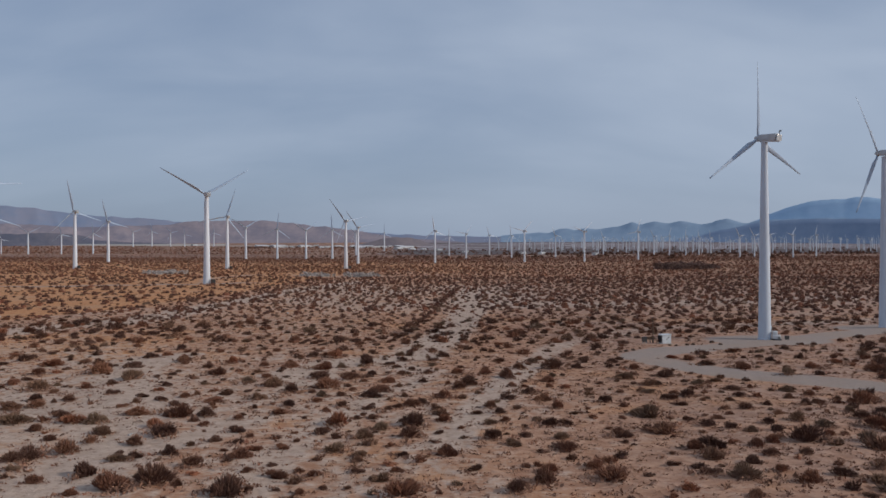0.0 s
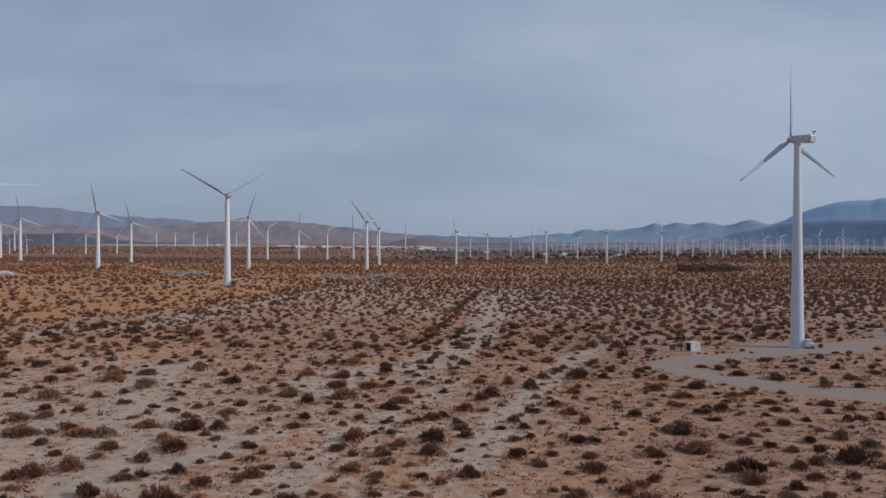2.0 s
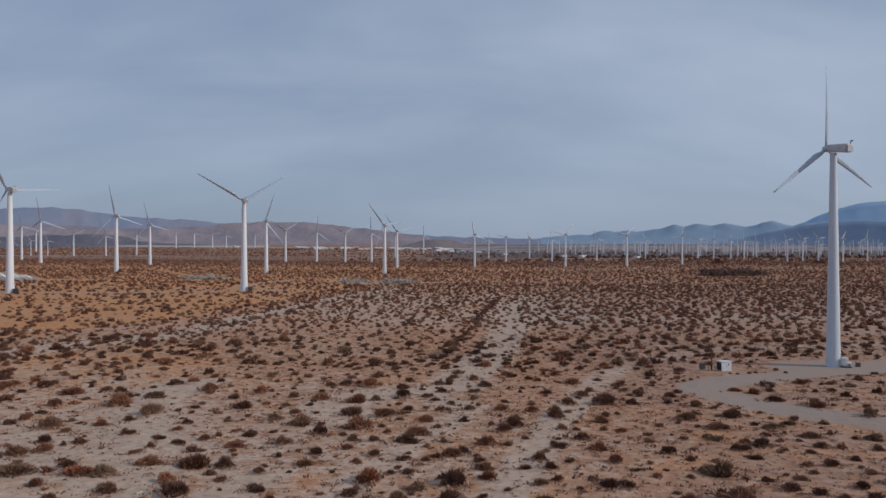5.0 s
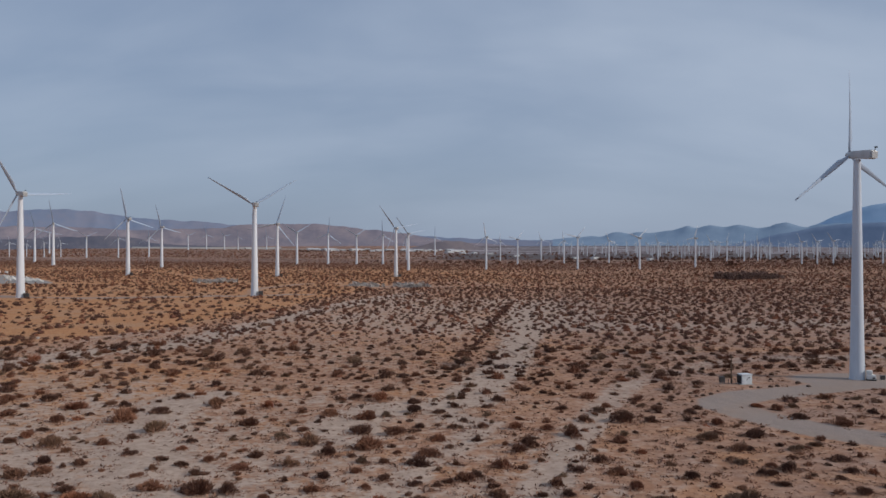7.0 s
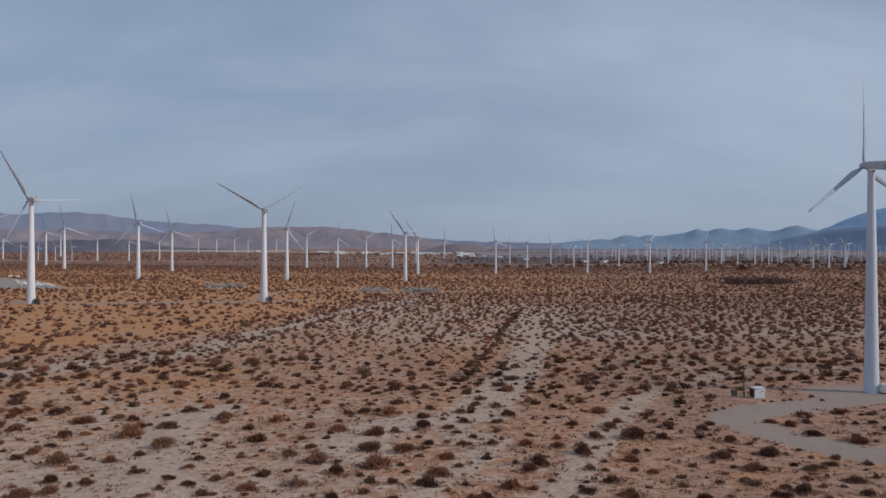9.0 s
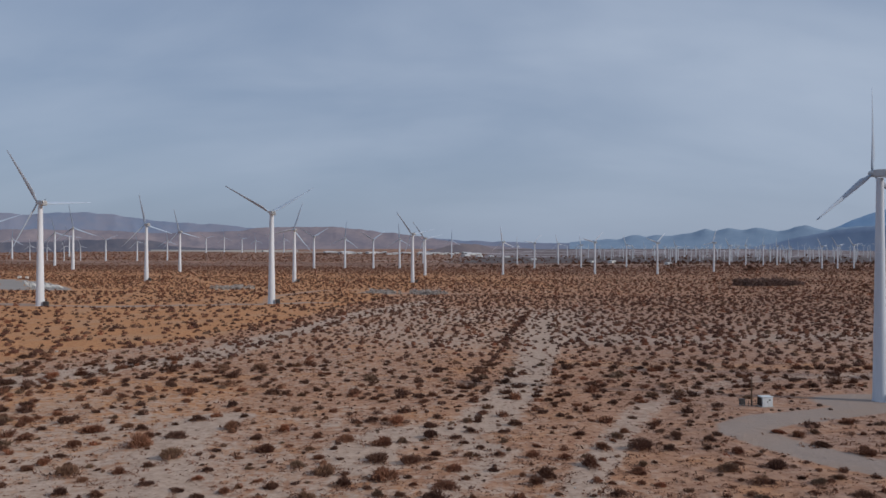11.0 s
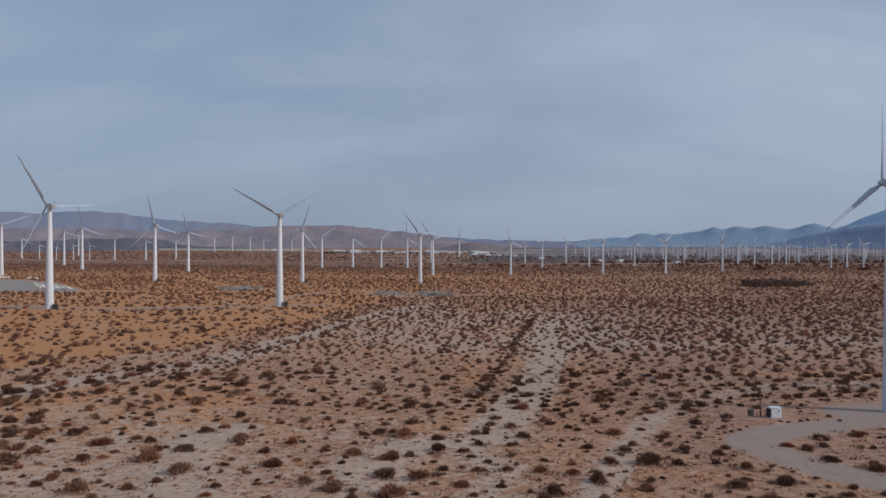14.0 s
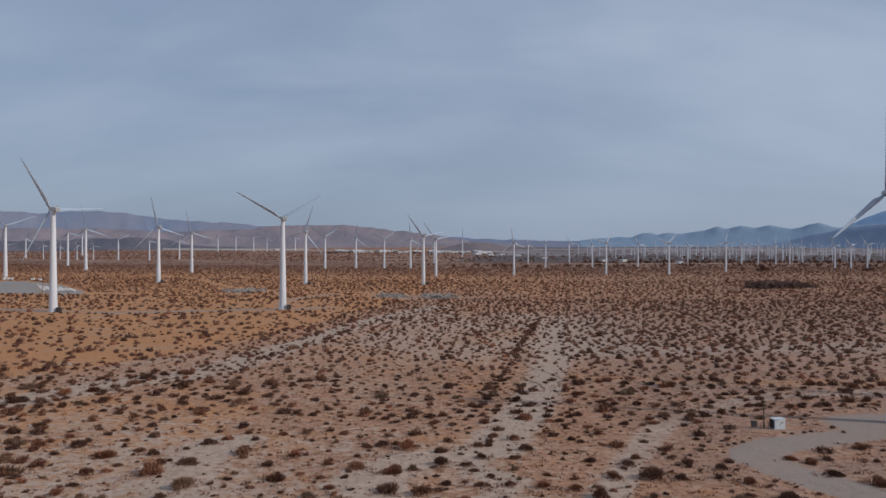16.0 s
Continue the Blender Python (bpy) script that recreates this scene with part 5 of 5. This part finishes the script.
def shrub_proto(seed):
    r = np.random.RandomState(seed)
    v, tip = clump(r, 1000, 0.056, r.uniform(0.34, 0.5), core=0.23, spread=r.uniform(1.1, 1.75), slender=True)
    t = thing("desert_shrub", Matrix(), "dark olive-brown twiggy desert shrub on pale sand", "shrub", "desert shrubs")
    mesh_object("foliage", v.tolist(), np.arange(len(v)).reshape(-1, 3).tolist(), M_leaf_near, t)
    bm = bmesh.new()
    for p in tip:
        d = Vector(p)
        bmesh.ops.create_cone(bm, cap_ends=False, segments=3, radius1=0.011, radius2=0.004, depth=d.length,
                              matrix=Matrix.Translation(d / 2) @ d.to_track_quat("Z", "Y").to_matrix().to_4x4())
    part("stems", bm, M_stem, t, "grey-brown bare twigs")
    v = clump(r, 120, 0.085, 0.12, False, 2.6)[0] * 1.1 + np.array([r.uniform(-0.3, 0.1), r.uniform(-0.2, 0.2), 0.02])
    litter = mesh_object("litter", v.tolist(), np.arange(len(v)).reshape(-1, 3).tolist(), M_leaf_dead, t)
    tagged(litter, "low red-brown dead litter at its foot", kind="stuff")
    return t


protos = [shrub_proto(50 + k) for k in range(12)]
for x, y, w in near_all:
    p = protos[npr.randint(0, len(protos))]
    m = pose(x, y, float(land(x, y)) - 0.03, 0, 0, npr.uniform(0, 360)) @ Matrix.Diagonal((w, w * npr.uniform(0.7, 1.0), w * npr.uniform(0.9, 1.3), 1))
    copy_thing(p, m)
for p in protos:
    clear(p)

# the middle ground, the line of shrubs along the old track, and the far scrub
east_extra = spots(230, 640, 7.0, 0.3)
east_extra = east_extra[(east_extra[:, 0] > 0.1 * east_extra[:, 1]) & (east_extra[:, 1] > 340)]
mid = free_of(np.concatenate([spots(56, 200, 3.6, 0.9), spots(200, 300, 4.4, 0.92, thin=0.5), spots(300, 640, 4.4, 0.94, thin=0.6), east_extra]), placed, 2.0)
mid = mid[(np.hypot((mid[:, 0] - 58) / 1.3, mid[:, 1] - 172) > 14) & (np.hypot((mid[:, 0] - 52) / 1.7, mid[:, 1] - 200) > 10)]
charted = open_view(mid) & (mid[:, 1] < 200)
west_flat = (mid[:, 0] < -0.3 * mid[:, 1]) & (mid[:, 1] < 230)
mid = mid[~charted | (npr.uniform(0, 1, len(mid)) < np.where(west_flat, 0.35, 0.6))]
row_line = np.array([(2.6, 472), (-3.8, 371), (-7.7, 300), (-9.1, 262), (-10.9, 233), (-14.1, 217)])
u = npr.uniform(0, 1, 150) ** 1.1
row_y = 217 + 255 * u
row = np.column_stack([np.interp(row_y, row_line[::-1, 1], row_line[::-1, 0]) + npr.normal(0, 1.0, 150), row_y])
wash_line = np.array(WASHES[0][0])
bank_y = npr.uniform(240, 430, 70)
bank = np.column_stack([np.interp(bank_y, wash_line[:, 1], wash_line[:, 0]) + npr.normal(0, 1, 70) + npr.choice((-6, 5), 70), bank_y])
mid = np.concatenate([mid, row, bank])
mid_w = np.clip(npr.lognormal(0.74, 0.34, len(mid)), 0.6, 3.8)
mid_w = mid_w * np.where(open_view(mid) & (mid[:, 1] < 200), 0.56, np.where(open_view(mid) & (mid[:, 1] < 290), 0.8, 1.0))
mid_w = mid_w * np.where((mid[:, 0] < np.interp(mid[:, 1], ORANGE_EDGE_Y, ORANGE_EDGE_X)) & (mid[:, 1] > 220), 1.22, 1.0)
mid_w = mid_w * np.where((mid[:, 0] > 15) & (mid[:, 1] > 255) & (mid[:, 1] < 420), 1.12, 1.0)
mid, mid_w = np.concatenate([mid, placed[300:, :2]]), np.concatenate([mid_w, placed[300:, 2]])
close = mid[:, 1] < 265
close_t = [clump(np.random.RandomState(180 + k), 230, 0.085, 0.44, 0.3, 1.3, True)[0] for k in range(14)]
stuff("desert_scrub", "dark brown rounded desert shrubs beyond the nearer ones", "shrubs", close_t, mid[close, 0], mid[close, 1], mid_w[close], M_leaf_far)
mid_t = [clump(np.random.RandomState(200 + k), 51, 0.14, 0.5, 0.37)[0] for k in range(14)]
stuff("desert_scrub", "dark brown desert shrubs spread evenly over the plain", "shrubs", mid_t, mid[~close, 0], mid[~close, 1], mid_w[~close], M_leaf_mid)
far = np.concatenate([spots(638, 1000, 5.5, 0.85, 0.66, 0.4), spots(1000, 1700, 7.0, 0.7, 0.66, 0.4)])
far_w = np.clip(npr.lognormal(0.72, 0.35, len(far)), 1.0, 4.0)
far_t = [clump(np.random.RandomState(300 + k), 14, 0.475, 0.45, False)[0] for k in range(10)]
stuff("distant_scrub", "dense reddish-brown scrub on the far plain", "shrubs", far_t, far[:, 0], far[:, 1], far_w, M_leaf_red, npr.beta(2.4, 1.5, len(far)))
band = spots(1150, 2300, 8.5, 0.34, 0.68)
band = band[(band[:, 0] > -120) | (npr.uniform(0, 1, len(band)) < 1 - 0.6 * ease(band[:, 1], 1250, 2200))]
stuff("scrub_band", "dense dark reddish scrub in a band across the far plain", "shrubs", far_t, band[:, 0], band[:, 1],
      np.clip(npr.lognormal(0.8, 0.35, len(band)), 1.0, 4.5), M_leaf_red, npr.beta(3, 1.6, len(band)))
last = spots(2250, 3500, 17.0, 0.6, 0.68)
last = last[last[:, 0] < -150]
last_t = [clump(np.random.RandomState(340 + k), 8, 0.5, 0.4, False)[0] for k in range(10)]
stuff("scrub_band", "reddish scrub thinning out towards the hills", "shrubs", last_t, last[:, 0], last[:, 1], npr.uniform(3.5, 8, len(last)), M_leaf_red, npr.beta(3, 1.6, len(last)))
# the plain goes on under and behind the camera
home = np.column_stack([npr.uniform(-75, 75, 420), npr.uniform(-70, 52, 420)])
home_t = [clump(np.random.RandomState(360 + k), 330, 0.084, 0.44, 0.2, 1.4, True)[0] for k in range(10)]
stuff("desert_scrub", "dark brown desert shrubs on open sand", "shrubs", home_t, home[:, 0], home[:, 1], np.clip(npr.lognormal(0.74, 0.34, 420), 0.6, 3.6), M_leaf_far)
# small dry tufts and seedlings between the shrubs
tuft = np.concatenate([spots(56, 170, 1.7, 0.75), spots(170, 280, 2.3, 0.7), np.column_stack([npr.uniform(-75, 75, 2600), npr.uniform(-70, 54, 2600)])])
tuft_w = np.clip(npr.lognormal(-0.5, 0.5, len(tuft)), 0.25, 1.7)
tuft_t = [clump(np.random.RandomState(400 + k), 15, 0.24, 0.26, False, 2.0)[0] for k in range(14)]
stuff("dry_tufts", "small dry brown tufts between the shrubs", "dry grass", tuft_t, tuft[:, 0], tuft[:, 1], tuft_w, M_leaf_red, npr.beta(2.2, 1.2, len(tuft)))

# low red-brown grass and fallen twigs, thickest round the shrubs
grass = np.concatenate([spots(54, 150, 1.7, 0.7), spots(150, 285, 2.0, 0.75)])
pale_share = soil(grass[:, 0], grass[:, 1])[:, 0]
grass = grass[npr.uniform(0, 1, len(grass)) > np.maximum(0.7 * pale_share, 0.6 * ease(-grass[:, 0] / grass[:, 1], 0.22, 0.36))]
beside = placed[npr.randint(0, len(placed), 1100), :2] + npr.normal(0, 1.4, (1100, 2))
grass = np.concatenate([grass, beside])
grass_w = np.clip(npr.lognormal(-0.1, 0.5, len(grass)), 0.3, 2.4)
grass_t = [clump(np.random.RandomState(430 + k), 17, 0.217, 0.16, False, 2.4)[0] for k in range(12)]
stuff("low_dry_grass", "low red-brown dry grass and twigs spread between the shrubs", "dry grass", grass_t, grass[:, 0], grass[:, 1], grass_w, M_leaf_dead)


# ---- thickets and tree belts ----
def thicket(name, label, category, cx, cy, rx, ry, n, width, mat, flat, seed, leaf=0.22, count=70):
    r = np.random.RandomState(seed)
    a, d = r.uniform(0, 2 * np.pi, n), np.sqrt(r.uniform(0, 1, n))
    x, y = cx + rx * d * np.cos(a), cy + ry * d * np.sin(a)
    t = [clump(np.random.RandomState(seed + 1 + k), count, leaf, flat)[0] for k in range(6)]
    return stuff(name, label, category, t, x, y, r.uniform(0.7, 1.3, n) * width, mat, r.beta(2, 4, n))


thicket("tamarisk_thicket", "long dark brown thicket standing on the far plain", "thicket", 216, 828, 23, 7, 150, 6.6, M_thicket, 1.15, 600)
thicket("tamarisk_thicket", "short dark brown thicket beside the long one", "thicket", 250, 842, 9, 4, 30, 5.6, M_thicket, 0.85, 610)
thicket("grey_brush", "bleached grey brush heap on pale sand", "brush", -240, 705, 17, 22, 40, 5.0, M_grey_brush, 0.75, 620)
thicket("grey_brush", "bleached grey brush along a sandy track", "brush", -106, 657, 14, 8, 30, 4.6, M_grey_brush, 0.75, 630)
thicket("grey_brush", "bleached grey brush along a sandy track", "brush", -74, 655, 16, 9, 40, 4.8, M_grey_brush, 0.75, 640)
thicket("tree_clump", "dark rounded clump of desert trees far off", "trees", 360, 1415, 9, 5, 26, 7.0, M_leaf_far, 0.9, 650)
thicket("tree_clump", "dark rounded clump of desert trees far off", "trees", 520, 1420, 9, 5, 22, 6.0, M_leaf_far, 0.8, 660)
thicket("tree_clump", "dark trees beside the far sheds", "trees", -775, 3230, 22, 10, 14, 9.0, M_leaf_far, 1.1, 670)
belt_x = npr.uniform(120, 1500, 300)
belt_y = 2110 + npr.normal(0, 40, 300) + 0.03 * belt_x
stuff("tree_belt", "dark belt of low trees before the eastern wind farm", "trees", [clump(np.random.RandomState(700 + k), 26, 0.4, 0.7)[0] for k in range(6)],
      belt_x, belt_y, npr.uniform(5, 12, 300), M_leaf_far, npr.beta(2, 4, 300))
belt_x = npr.uniform(-820, -180, 70)
belt_y = 3350 + npr.normal(0, 30, 70)
stuff("tree_belt", "dark low trees between the far sheds", "trees", [clump(np.random.RandomState(740 + k), 26, 0.4, 0.8)[0] for k in range(6)],
      belt_x, belt_y, npr.uniform(5, 11, 70), M_leaf_far, npr.beta(2, 4, 70))
belt_x = npr.uniform(-300, 700, 260)
belt_y = 1790 + npr.normal(0, 60, 260)
stuff("tree_belt", "scattered dark low trees on the far plain", "trees", [clump(np.random.RandomState(720 + k), 26, 0.4, 0.7)[0] for k in range(6)],
      belt_x, belt_y, npr.uniform(3, 8, 260), M_leaf_far, npr.beta(2, 4, 260))
belt_x = npr.uniform(-250, 1500, 420)
belt_y = npr.choice((2380, 2620, 2900, 3150), 420) + npr.normal(0, 45, 420)
stuff("tree_belt", "loose rows of dark shrubs and low trees across the grey plain", "trees", [clump(np.random.RandomState(760 + k), 20, 0.4, 0.6)[0] for k in range(6)],
      belt_x, belt_y, npr.uniform(4, 11, 420), M_leaf_far, npr.beta(2, 3, 420))


# ---- pale embankment at the foot of the hills ----
crest_line = [(-2150, 3760), (-1900, 3690), (-1602, 3630), (-1350, 3610), (-1106, 3640), (-980, 3660)]
bm = bmesh.new()
rings = []
for x, y in crest_line:
    z = float(land(x, y))
    rings.append([bm.verts.new((x, y + dy, z + dz)) for dy, dz in ((-14, -2), (-4, 5.5), (4, 5.5), (14, -2))])
for a, b in zip(rings, rings[1:]):
    for k in range(3):
        bm.faces.new((a[k], b[k], b[k + 1], a[k + 1]))
tagged(part("embankment", bm, M_concrete), "long pale embankment at the foot of the hills", "embankment", kind="structure")


# ---- wheel ruts beside the wash ----
M_rut = mottled("dark_rut_soil", (0.17, 0.105, 0.075), (0.22, 0.14, 0.10), 0.8, 0.95, relief=0.02)


def rut(points, width):
    """A wheel track as a thin dark strip laid just over the ground."""
    pts = np.array(points, float)
    u = np.linspace(0, len(pts) - 1, 60)
    xs, ys = np.interp(u, range(len(pts)), pts[:, 0]), np.interp(u, range(len(pts)), pts[:, 1])
    k = np.hanning(15) / np.hanning(15).sum()
    xs, ys = np.convolve(np.pad(xs, 7, "edge"), k, "valid"), np.convolve(np.pad(ys, 7, "edge"), k, "valid")
    dx, dy = np.gradient(xs), np.gradient(ys)
    n = np.hypot(dx, dy)
    wide = width * (0.55 + 0.45 * np.sin(u * 5.1) ** 2) * np.sin(np.linspace(0.1, math.pi - 0.1, 60)) ** 0.4
    vs = []
    for s2 in (-0.5, 0, 0.5):
        x, y = xs - dy / n * wide * s2, ys + dx / n * wide * s2
        vs += list(zip(x.tolist(), y.tolist(), (land(x, y) + (0.045 if s2 else 0.02)).tolist()))
    fs = [(r2 * 60 + k2, r2 * 60 + k2 + 1, (r2 + 1) * 60 + k2 + 1, (r2 + 1) * 60 + k2) for r2 in (0, 1) for k2 in range(59)]
    tagged(mesh_object("wheel_rut", vs, fs, M_rut, smooth=True), "dark curved wheel rut in the sand", "track", kind="structure")


rut([(-3.4, 297), (-2.2, 287), (2.3, 278.2), (6.2, 268), (8.4, 258.6)], 0.9)
rut([(-3.2, 266), (-2.0, 260), (1.3, 253.2), (2.9, 246), (2.6, 238)], 0.9)


# ---- stones round the yard ----
def stone(x, y, s, seed, mat=None, label="rough dark brown boulder beside the gravel track", group="yard boulders"):
    r = random.Random(seed)
    bm = bmesh.new()
    bmesh.ops.create_icosphere(bm, subdivisions=2, radius=0.5)
    for v in bm.verts:
        v.co *= 1 + 0.28 * noise.noise(v.co * 2.2 + Vector((seed, 0, 0)))
        v.co.z = max(v.co.z * 0.7, -0.2)
    bmesh.ops.recalc_face_normals(bm, faces=bm.faces)
    me = bpy.data.meshes.new("stone")
    bm.to_mesh(me)
    bm.free()
    me.materials.append(mat or M_stone)
    ob = new("stone", me)
    ob.matrix_world = pose(x, y, float(land(x, y)) + 0.08 * s, 0, 0, r.uniform(0, 360)) @ Matrix.Scale(s, 4)
    tagged(ob, label, "stone", group)


for k, (x, y, s2) in enumerate([(49.5, 194.8, 0.8), (50.8, 194.4, 0.8), (53.6, 195.7, 1.0), (55.4, 197.2, 1.0), (61.0, 201.7, 1.2), (61.6, 197.3, 0.9),
                                (56.9, 206.7, 0.9), (36.2, 183.2, 0.8), (37.6, 183.9, 1.0), (39.4, 185.5, 1.0)]):
    stone(x, y, s2, k + 1)
for k, (x, y, s2) in enumerate([(-145.9, 274.5, 1.1), (-55.7, 289.9, 1.0), (-2.1, 164.7, 0.4), (7.1, 133.4, 0.35), (-36.6, 101.3, 0.45), (-36.4, 101.6, 0.5), (-2.0, 165.2, 0.45)]):
    stone(x, y, s2, k + 30, M_concrete, "small bleached white rock on open sand", "white rocks")
